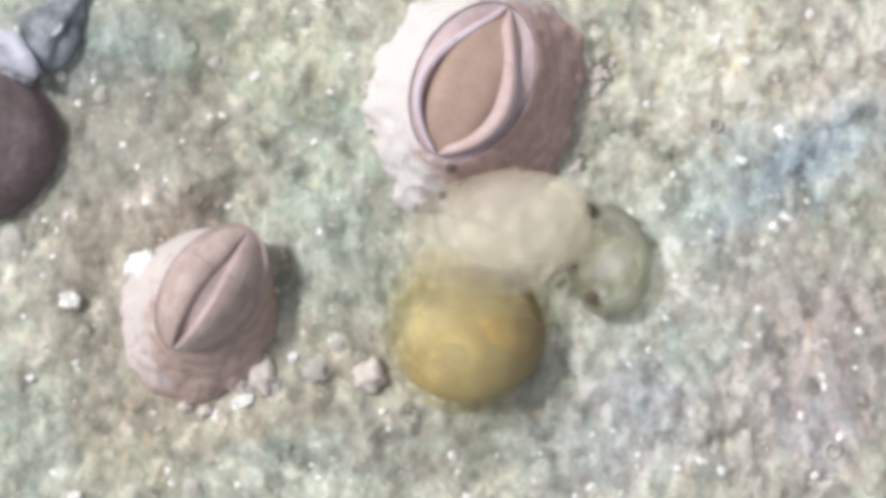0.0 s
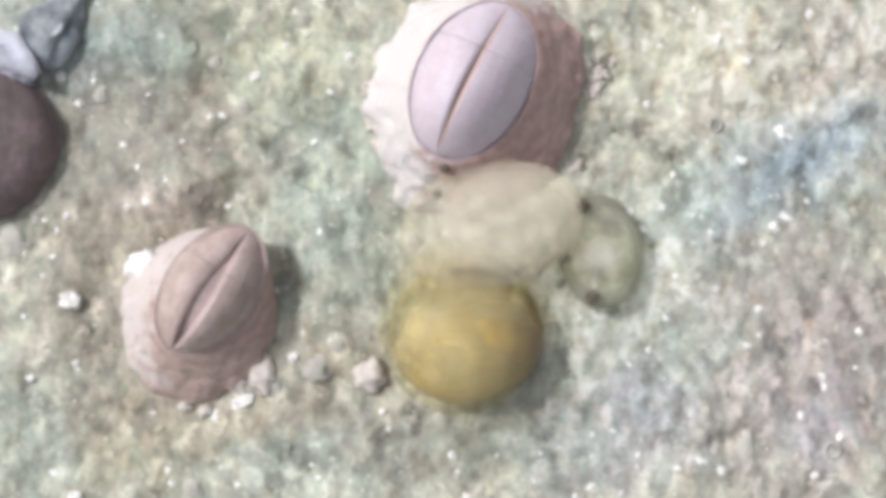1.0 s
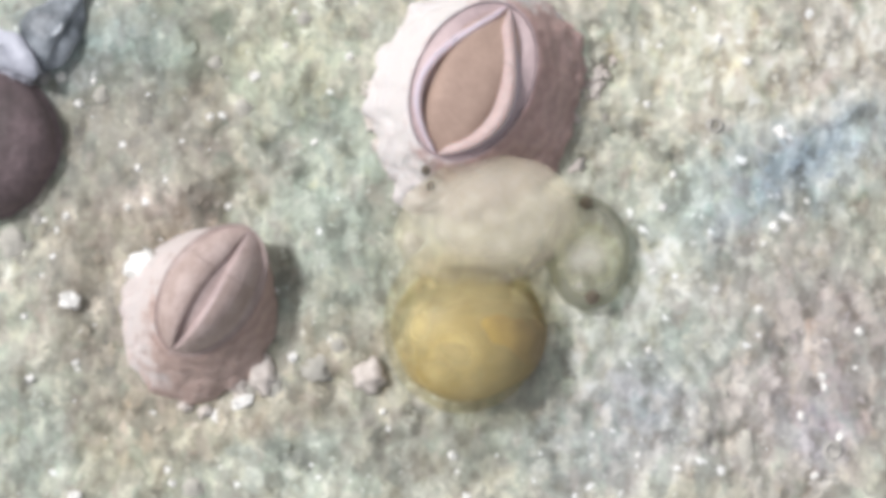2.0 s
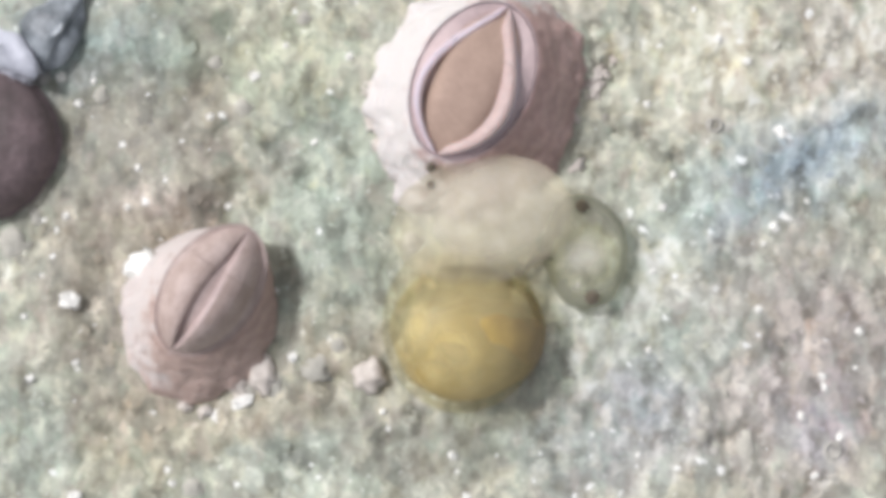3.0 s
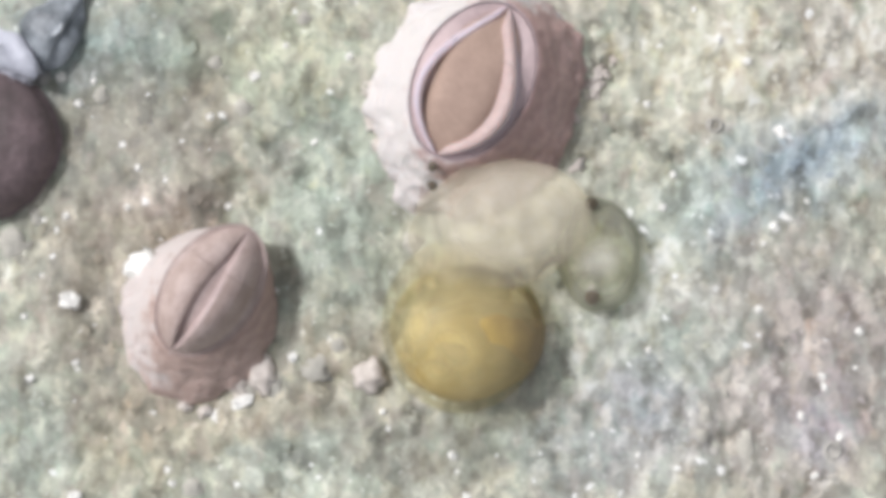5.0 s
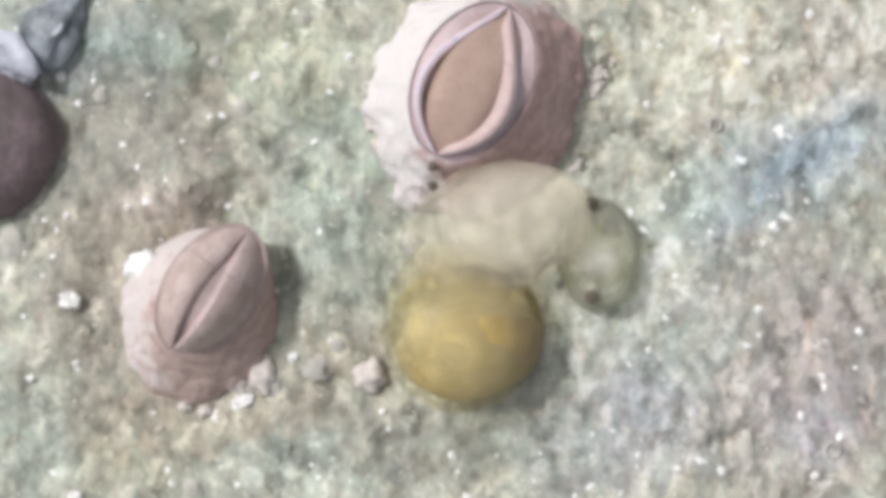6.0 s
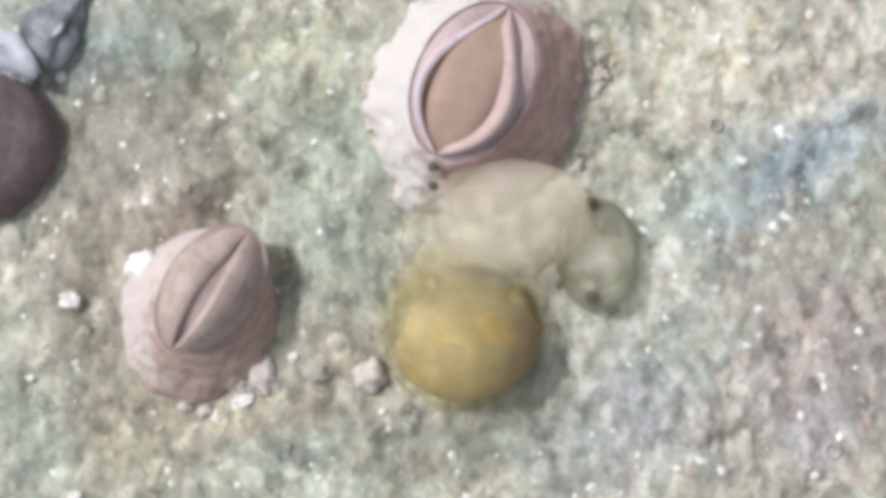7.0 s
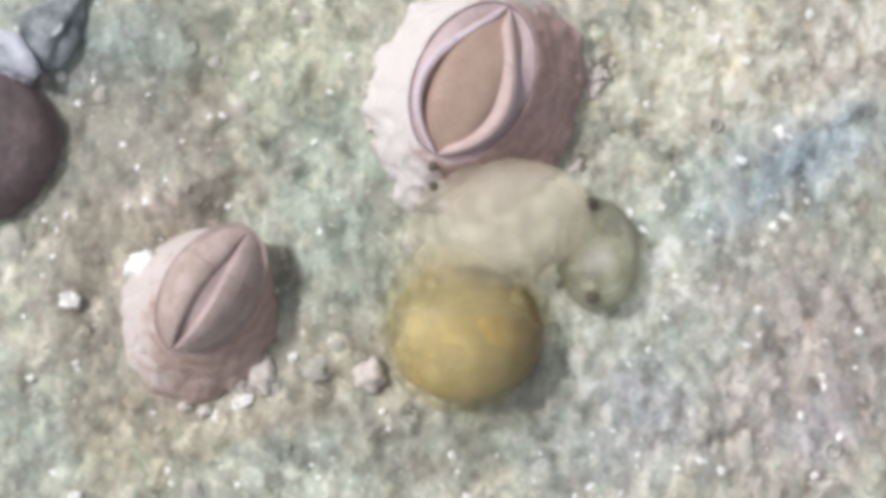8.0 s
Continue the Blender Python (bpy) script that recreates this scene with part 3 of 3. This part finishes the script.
v, f = blob(2.78, 3.0, 2.0, 0.06, 0.9, 4.0, 5, floor=-0.9)
shell = part("shell", mesh("shell", v, f, SKIN), snail, "rounded see-through amber shell", pose(0, 0, 0.88 * MM))
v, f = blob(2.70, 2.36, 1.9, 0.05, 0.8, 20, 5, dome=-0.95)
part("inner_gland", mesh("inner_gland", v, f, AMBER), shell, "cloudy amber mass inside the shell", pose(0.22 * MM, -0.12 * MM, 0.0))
for k, (x, y, r) in enumerate([(-1.5, 0.35, 1.15), (-0.3, -0.3, 1.6), (-0.9, -1.1, 0.9)]):
    z = 1.9 * math.sqrt(1 - (x / 2.62) ** 2 - (y / 2.36) ** 2)
    up = Vector((x / 2.62 ** 2, y / 2.36 ** 2, z / 1.9 ** 2)).normalized()
    v, f = blob(r, r * 0.85, 0.12, 0.22, 0.8, 22 + k, 3, dome=0.0)
    part("pale_gland", mesh("pale_gland", v, f, GOLD), shell, "",
         Matrix.Translation(((x + 0.1) * MM, (y - 0.15) * MM, z * MM)) @ up.to_track_quat("Z", "Y").to_matrix().to_4x4())


def foot_mesh():
    """A soft thin-edged disc with a beaded, wavy margin."""
    def fn(u, v):
        ang = 2 * math.pi * u
        ca, sa = math.cos(ang), math.sin(ang)
        q = v * 2 - 1                       # -1 under side, 0 margin, 1 top
        r = math.cos(q * math.pi / 2) ** 0.55
        wave = 1 + 0.035 * n3(1.6 * ca, 1.6 * sa, 0, 6.0) + 0.02 * math.sin(11 * ang) * max(0.0, sa - 0.5 * ca) * r
        z = (0.75 if q > 0 else 0.35) * math.copysign(1 - r ** 2.4, q)
        z += 0.06 * math.exp(-((r - 0.93) / 0.05) ** 2) * (1 if q > 0 else 0)
        z += 0.10 * n3(3 * r * ca, 2 * r * sa, 0, 7.0) * r + 0.10 * math.sin(3 * ang + 1) * r * r
        return 3.12 * wave * r * ca, 2.18 * wave * r * sa, z
    v, f = sheet(fn, 96, 48, True)
    return mesh("foot", v, f, CREAM)


FZ, HZ = 2.1, 0.6
foot = part("foot", foot_mesh(), snail, "cream jelly-like foot with a beaded margin")
for k, (x, y, r) in enumerate([(0.3, 0.1, 0.6), (-0.7, -0.3, 0.5), (1.5, 0.3, 0.6), (0.4, -0.9, 0.5), (-1.5, 0.0, 0.5), (-0.3, 0.7, 0.6), (1.2, -0.7, 0.45)]):
    v, f = blob(r, r * 0.8, r * 0.45, 0.25, 0.7, 30 + k, 3, dome=0.0)
    part("foot_lobe", mesh("foot_lobe", v, f, CORE), foot, "", pose(x * MM, y * MM, 0.3 * MM, 0, 0, 40 * k))

v, f = blob(1.5, 2.03, 0.8, 0.07, 0.8, 8.0, 4, floor=-0.6)
head = part("head", mesh("head", v, f, GLASSY), snail, "glassy green head lobe")
for k, (x, y, r) in enumerate([(-0.1, -0.1, 1.25), (0.25, -0.6, 0.6), (-0.45, -1.0, 0.5), (-0.2, 0.95, 0.45), (-0.9, -0.3, 0.4)]):
    v, f = blob(r, r * 0.9, r * 0.55, 0.3, 0.6, 40 + k, 3, dome=0.0)
    part("head_core", mesh("head_core", v, f, CORE), head, "", pose(x * MM, y * MM, 0.35 * MM, 0, 0, 50 * k))


def tentacle_mesh():
    """A short bent feeler between head and foot."""
    def fn(u, v):
        q = 2 * math.pi * u
        r = 0.16 * math.sin(math.pi * (0.12 + 0.8 * v)) ** 0.7
        return -1.2 - 1.15 * v, 0.05 - 0.55 * v + 0.25 * math.sin(math.pi * v) + r * math.cos(q), 0.5 + 0.6 * r * math.sin(q)
    v, f = sheet(fn, 12, 20, True)
    return mesh("tentacle", v, f, FEELER)


part("tentacle", tentacle_mesh(), head, "dark olive feeler")
eyes = []
for k, r in enumerate((0.25, 0.22, 0.17, 0.17)):
    v, f = blob(r, r, r * 0.7, 0.12, 0.8, 50 + k, 3)
    eyes.append(part("eye_spot", mesh("eye_spot", v, f, SPOT), snail, "dark pigment spot"))

# ---------------------------------------------------------------- anemone and mussel at the rock's edge
anemone = thing("anemone", -16.701, 3.816, 0.05)
tagged(anemone, "closed dark maroon anemone, a smooth dome on the rock", "anemone")


def column_mesh():
    """A low contracted dome, furrowed downwards and dotted with small warts."""
    def fn(u, v):
        ang = 2 * math.pi * u
        ca, sa = math.cos(ang), math.sin(ang)
        r = math.sin(0.5 * math.pi * min(1.0, v * 1.04)) ** 0.9
        k = 1 + 0.05 * n3(1.3 * ca, 1.3 * sa, 0, 9) + 0.003 * math.sin(38 * ang) * r * r
        z = 1.25 * math.sqrt(max(0.0, 1 - r ** 2.6)) - 0.12 * math.exp(-(r / 0.14) ** 2) + 0.05 * n3(6 * r * ca, 6 * r * sa, 0, 10)
        z += 0.05 * max(0.0, n3(16 * r * ca, 16 * r * sa, 0, 11))
        return 3.0 * r * k * ca, 2.78 * r * k * sa, z
    v, f = sheet(fn, 160, 48, True)
    return mesh("column", v, f, MAROON)


def base_mesh():
    """The thin spread foot on which the anemone sits."""
    def fn(u, v):
        ang = 2 * math.pi * u
        ca, sa = math.cos(ang), math.sin(ang)
        r = (0.9 + 0.15 * v) * (1 + 0.05 * n3(1.3 * ca, 1.3 * sa, 0, 9) + 0.02 * n3(6 * ca, 6 * sa, 0, 12))
        return 3.0 * r * ca, 2.78 * r * sa, 0.10 - 0.35 * v ** 2
    v, f = sheet(fn, 120, 8, True)
    return mesh("pedal_disc", v, f, MAROON)


part("column", column_mesh(), anemone)
part("pedal_disc", base_mesh(), anemone, "thin dark rim of the foot spread on the rock")

mussel = thing("mussel", -13.500, 7.800, -0.05, 0, 0, -28)
tagged(mussel, "small wet blue-grey mussel lying on the rock", "mussel")


def valve_mesh(side):
    """Half a mussel: a bulging drop, keeled along its outer side, growth lines across it."""
    def fn(u, v):
        ang = math.pi * u
        y = 1.7 * (1 - 2 * v)
        w = (1.55 if side < 0 else 1.0) * max(0.0, math.sin(math.pi * (0.5 - y / 3.4))) ** 0.55 * (0.82 - 0.16 * y)
        r = 1 + 0.02 * math.sin(30 * v) + 0.13 * n3(2.5 * u, 5 * v, 0, 12 + side)
        return side * w * (1 - abs(math.cos(ang / 2)) ** 1.6) * 1.25 * r, y + 0.1 * math.sin(ang), w * math.sin(0.25 * math.pi + 0.75 * ang) * 0.5 * r
    v, f = sheet(fn, 24, 40)
    return mesh("shell_half", v, [tuple(reversed(q)) for q in f] if side > 0 else f, NACRE)


part("shell_half", valve_mesh(-1), mussel, "", pose(0.24 * MM, 0, 0))
part("shell_half", valve_mesh(1), mussel, "", pose(-0.24 * MM, 0, 0.05 * MM))


def glint_mesh():
    """A pale strip where the two halves meet: the wet shell's highlight, built as a part."""
    def fn(u, v):
        q = 2 * math.pi * u
        r = 0.09 * math.sin(math.pi * (0.08 + 0.84 * v)) * (1 + 0.4 * n3(0, 6 * v, 0, 3))
        return 0.14 * math.sin(5 * v) + r * math.cos(q), 0.30 - 1.1 * v, 0.53 + 0.06 * math.sin(math.pi * v) + r * math.sin(q)
    v, f = sheet(fn, 10, 24, True)
    return mesh("shell_lip", v, f, GLINT_STRIP)


part("shell_lip", glint_mesh(), mussel, "pale strip standing for the wet shell's glint")

# ---------------------------------------------------------------- tiny coiled tube worms
def tube_worm(x, y, r, turn):
    z0 = float(rock_height(np.array([x]), np.array([y]))[0])

    def fn(u, v):
        q, p = 2.4 * math.pi * v, 2 * math.pi * u
        rr = r * (1 - 0.32 * v)
        t = r * (0.26 - 0.10 * v) * (1 + 0.25 * n3(9 * v, 2 * math.cos(p), 2 * math.sin(p), 15))
        return (rr + t * math.cos(p)) * math.cos(q), (rr + t * math.cos(p)) * math.sin(q), t * math.sin(p) + 0.1 * v

    v, f = sheet(fn, 12, 40, True)
    ob = new("tube_worm", mesh("tube_worm", v, f, TUBE))
    ob.matrix_basis = pose(x * MM, y * MM, (z0 + 0.02) * MM, 0, 0, turn)
    return tagged(ob, "tiny grey coiled tube worm fixed to the rock", "worm", "tube worms on the rock")


tube_worm(13.760, -7.120, 0.30, 20)
tube_worm(9.580, 4.380, 0.26, 130)

# ---------------------------------------------------------------- loose stones and grains
# white quartz grains: x, y, size, squash
GRAINS = [
    (-13.200, -1.820, 0.40, 0.85), (-13.640, 6.130, 0.2, 1.00), (-12.420, 5.960, 0.13, 0.9),
    (-10.760, 2.860, 0.13, 1.00), (11.980, 4.140, 0.28, 0.79), (7.720, 1.460, 0.17, 0.82), (-13.340, 1.180, 0.14, 0.93),
    (7.280, -3.580, 0.13, 1.00), (11.680, 0.780, 0.2, 1.00), (12.160, 1.100, 0.2, 0.70), (-12.980, -8.700, 0.26, 0.77),
    (-14.520, -4.540, 0.17, 1.00), (14.040, -6.680, 0.2, 0.70), (13.480, -4.880, 0.2, 0.60), (-12.980, 5.180, 0.16, 0.88),
    (-8.240, 4.680, 0.14, 0.86), (11.180, -2.140, 0.15, 1.00), (7.220, 5.120, 0.14, 1.00), (0.320, -7.280, 0.18, 0.83),
    (-5.580, 7.220, 0.12, 0.9), (-6.680, 6.120, 0.2, 0.9), (-5.280, -3.820, 0.2, 0.9), (-2.120, -5.740, 0.13, 0.9),
    (8.880, 8.460, 0.11, 0.9), (-14.780, -2.380, 0.13, 0.9), (-12.880, -3.980, 0.14, 0.9), (-11.120, 1.480, 0.13, 0.9),
    (12.700, -5.900, 0.16, 0.8), (14.700, -2.900, 0.16, 1.0), (14.600, -4.200, 0.10, 0.9), (13.100, -8.000, 0.16, 0.8), (7.400, -0.800, 0.12, 1.0),
    (8.100, 2.600, 0.14, 0.8), (9.700, 7.400, 0.16, 0.9), (10.700, 6.600, 0.18, 0.8), (-3.300, 6.800, 0.16, 0.9), (13.400, -4.500, 0.14, 1.4),
    (12.900, 1.700, 0.10, 1.0), (-9.600, -8.300, 0.14, 0.9), (11.300, 0.200, 0.10, 1.0), (-4.600, 3.800, 0.18, 0.6), (6.900, -7.300, 0.12, 0.9),
]
# rounded pebbles: x, y, half sizes, turn, sort
PEBBLES = [
    (-7.120, -5.420, 0.45, 0.26, 25, 0), (-10.520, -0.540, 0.62, 0.48, 30, 5),
    (-15.200, 6.650, 1.2, 0.85, -35, 3), (-12.160, 5.520, 0.34, 0.36, 0, 1), (-14.320, 6.120, 0.35, 0.3, 0, 2), (-2.580, -4.480, 0.58, 0.55, 15, 4), (-4.480, -4.180, 0.6, 0.55, -20, 1),
    (-6.350, -4.450, 0.5, 0.66, 10, 4), (-7.250, -4.700, 0.36, 0.45, 30, 4), (-5.920, -4.860, 0.42, 0.5, 0, 1), (-1.080, 0.220, 0.5, 0.4, 40, 1), (9.120, -6.620, 0.28, 0.25, 0, 1),
    (10.020, -5.180, 0.2, 0.2, 0, 1), (-3.680, -3.380, 0.35, 0.3, 0, 1), (-2.080, 7.020, 0.2, 0.2, 0, 1),
    (-15.300, 0.200, 0.75, 0.6, 15, 1), (10.800, -7.000, 0.34, 0.58, 5, 1), (10.100, -4.500, 0.24, 0.42, -15, 1), (9.300, -5.900, 0.3, 0.34, 0, 1),
    (-4.900, 8.200, 0.34, 0.28, 20, 1), (-8.100, 6.700, 0.3, 0.3, 0, 1), (-7.100, 5.000, 0.42, 0.32, 30, 1), (-14.500, 1.200, 0.26, 0.4, 10, 1),
    (11.200, -8.300, 0.22, 0.3, 0, 1), (-8.900, -8.500, 0.5, 0.34, 0, 1), (-6.900, -5.000, 0.42, 0.36, 20, 1),
]
STONES = [(x, y, r, r * k, 37 * i, 0) for i, (x, y, r, k) in enumerate(GRAINS)] + PEBBLES
CHIPS = [chip_mesh("quartz_grain", 61, QUARTZ, 2, 0.8, 0.95), chip_mesh("pebble", 62, PALE_STONE, 3, 0.8, 0.4), chip_mesh("pebble", 63, GREY_STONE, 3),
         chip_mesh("pebble", 64, BLUE_STONE, 3), chip_mesh("pebble", 65, FLAKE, 3, 0.8, 0.5), chip_mesh("quartz_grain", 66, QUARTZ, 3, 0.8, 0.7)]
SORTS = [("quartz_grain", "bright white quartz grain set in the rock", 0.02), ("pebble", "pale rounded pebble lodged on the rock", -0.38),
         ("pebble", "dull grey pebble lodged on the rock", -0.2), ("pebble", "smooth bluish white pebble between mussel and anemone", 0.3),
         ("pebble", "pale pinkish pebble lying loose on the rock", 0.15), ("quartz_grain", "large white quartz grain leaning on the barnacle", 1.1)]
for x, y, rx, ry, turn, sort in STONES:
    name, label, proud = SORTS[sort]
    r = min(rx, ry)
    z = float(rock_height(np.array([x]), np.array([y]))[0])
    ob = new(name, CHIPS[sort])
    ob.matrix_basis = pose(x * MM, y * MM, (z + proud * r) * MM, 0, 0, turn) @ Matrix.Diagonal((rx, ry, r * 0.9, 1))
    tagged(ob, label, "grain" if name == "quartz_grain" else "pebble", "grains on the rock")


def scatter_grains(count, singles):
    """Mixed grains bedded in the rock; the largest are pieces of the ground, the rest one heap."""
    rng = np.random.default_rng(7)
    shapes = []
    for s in range(6):
        v, f = blob(1, 1, 0.8, 0.5, 0.8, 70 + s, 1)
        shapes.append((np.array(v), np.array(f)))
    meshes = [mesh("stone", v.tolist(), f.tolist(), GRAIN_ONE, smooth=False) for v, f in shapes]
    gx, gy = rng.uniform(-17, 17, count), rng.uniform(-10, 10, count)
    gz = rock_height(gx, gy)
    size = 0.08 + 0.2 * rng.random(count) ** 2.4
    large = set(np.argsort(-size * ((np.abs(gx) < 16) & (np.abs(gy) < 9)))[:singles].tolist())
    verts, faces, base = [], [], 0
    for i in range(count):
        v, f = shapes[i % 6]
        r, q, k = size[i], rng.uniform(0, 2 * math.pi), rng.uniform(0.8, 1.4)
        at = (gx[i], gy[i], gz[i] - 0.25 * r)
        if i in large:
            ob = part("stone", meshes[i % 6], ground)
            ob.matrix_basis = pose(*[float(c) * MM for c in at], 0, 0, math.degrees(q)) @ Matrix.Diagonal((r * k, r, r * 0.42, 1))
            continue
        c, s = math.cos(q), math.sin(q)
        p = np.stack([v[:, 0] * c * r * k - v[:, 1] * s * r, v[:, 0] * s * r * k + v[:, 1] * c * r, v[:, 2] * r * 0.42], -1)
        verts.append(p + at)
        faces.append(f + base)
        base += len(v)
    me = mesh("sand_grains", np.concatenate(verts).tolist(), np.concatenate(faces).tolist(), GRAIN, smooth=False)
    return tagged(new("sand_grains", me), "mixed pale mineral grains covering the rock", "sand", kind="stuff")


scatter_grains(3600, 300)


# ---------------------------------------------------------------- what moves
def motions():
    # the gaping barnacle shuts for an instant at 1.0 s, and again shortly after 1.7 s
    gape = [(0.0, 1.0), (0.87, 1.0), (0.93, 0.8), (1.0, 0.0), (1.07, 0.8), (1.13, 1.0), (1.6, 1.0), (1.7, 0.25),
            (1.77, 0.0), (1.83, 0.3), (1.93, 1.0), (8.0, 1.0)]
    for ob, side, seat in plates_a:
        walk(ob, [(t, plate_pose(side, seat, 3 + s * 67)) for t, s in gape])
    for ob, side, seat in plates_b:
        walk(ob, [(t, plate_pose(side, seat, 13)) for t in (0.0, 8.0)])
    # the snail shifts its foot and head a little, then settles: seconds, x, y
    FOOT = [(0.0, 1.988, 0.663), (0.5, 1.988, 0.587), (0.8, 1.874, 0.682), (1.0, 1.704, 0.966), (1.1, 1.761, 0.852), (1.2, 1.704, 0.852),
            (1.4, 1.458, 1.041), (1.5, 1.496, 1.193), (1.6, 1.515, 1.079), (2.8, 1.439, 1.060), (3.0, 1.401, 1.117), (3.3, 1.571, 1.003),
            (3.5, 1.818, 0.985), (3.8, 1.855, 0.890), (4.0, 1.931, 0.909), (4.5, 1.988, 0.928), (6.0, 1.988, 0.890), (6.5, 1.912, 0.890),
            (7.0, 1.988, 0.928), (8.0, 1.969, 0.947)]
    tilt = {0.0: 7, 0.5: 7, 0.8: 6, 1.0: 5, 1.1: 5, 1.2: 4, 1.4: 1}
    rows = []
    for t, x, y in FOOT:
        fx, fy = rel(x, y)
        rows.append((t, pose((fx - 0.06) * MM, (fy - 0.14) * MM, FZ * MM, -tilt.get(t, 0), 0, 13)))
    walk(foot, rows)
    HEAD = [(0.0, 5.920, -0.592), (0.5, 5.861, -0.631), (0.8, 5.821, -0.474), (1.0, 5.644, -0.276), (1.2, 5.446, -0.375), (1.4, 5.170, -0.217),
            (1.7, 5.150, -0.276), (2.8, 5.071, -0.276), (3.0, 5.071, -0.276), (3.3, 5.170, -0.296), (3.5, 5.328, -0.316), (3.8, 5.466, -0.395),
            (4.0, 5.506, -0.375), (6.0, 5.545, -0.375), (6.5, 5.427, -0.355), (7.0, 5.525, -0.375), (8.0, 5.525, -0.375)]
    rows = []
    for t, x, y in HEAD:
        fx, fy = rel(x, y)
        rows.append((t, pose((fx - 0.12) * MM, (fy + 0.16) * MM, HZ * MM, 0, 0, 8)))
    walk(head, rows)
    SWAY = [(0.0, 0.0, 0.0), (0.5, 0.04, -0.03), (1.0, -0.08, -0.06), (1.5, 0.04, 0.0), (3.0, 0.0, 0.02), (3.5, -0.10, -0.02), (4.5, 0.0, 0.0), (6.0, -0.03, 0.03), (6.5, 0.02, 0.0),
            (7.0, -0.10, 0.02), (8.0, -0.08, 0.0)]
    walk(shell, [(t, pose((x + 0.08) * MM, y * MM, 0.88 * MM)) for t, x, y in SWAY])
    SPOTS = [
        [(0.0, 5.069, -1.670, 1.300), (1.0, 5.127, -1.670, 1.300), (8.0, 5.127, -1.651, 1.300)],
        [(0.0, 5.075, 1.342, 1.250), (1.0, 4.822, 1.478, 1.250), (1.5, 4.978, 1.633, 1.250), (3.0, 4.783, 1.478, 1.250), (3.8, 5.075, 1.575, 1.250), (8.0, 5.133, 1.575, 1.250)],
        [(0.0, 0.247, 2.714, 2.300), (0.8, 0.304, 2.733, 2.300), (1.1, -0.171, 2.676, 2.300), (1.4, -0.609, 2.644, 2.200), (1.7, -0.609, 2.625, 2.200), (2.8, -0.418, 2.736, 2.250), (8.0, -0.342, 2.755, 2.250)],
        [(0.0, -0.019, 1.839, 1.900), (0.8, -0.076, 1.826, 2.200), (1.4, -0.418, 2.016, 2.200), (3.0, -0.399, 2.144, 2.300), (8.0, -0.323, 2.107, 2.300)],
    ]
    for ob, way in zip(eyes, SPOTS):
        rows = []
        for t, x, y, z in way:
            ex, ey = rel(x, y)
            rows.append((t, pose(ex * MM, ey * MM, z * MM)))
        walk(ob, rows)


motions()
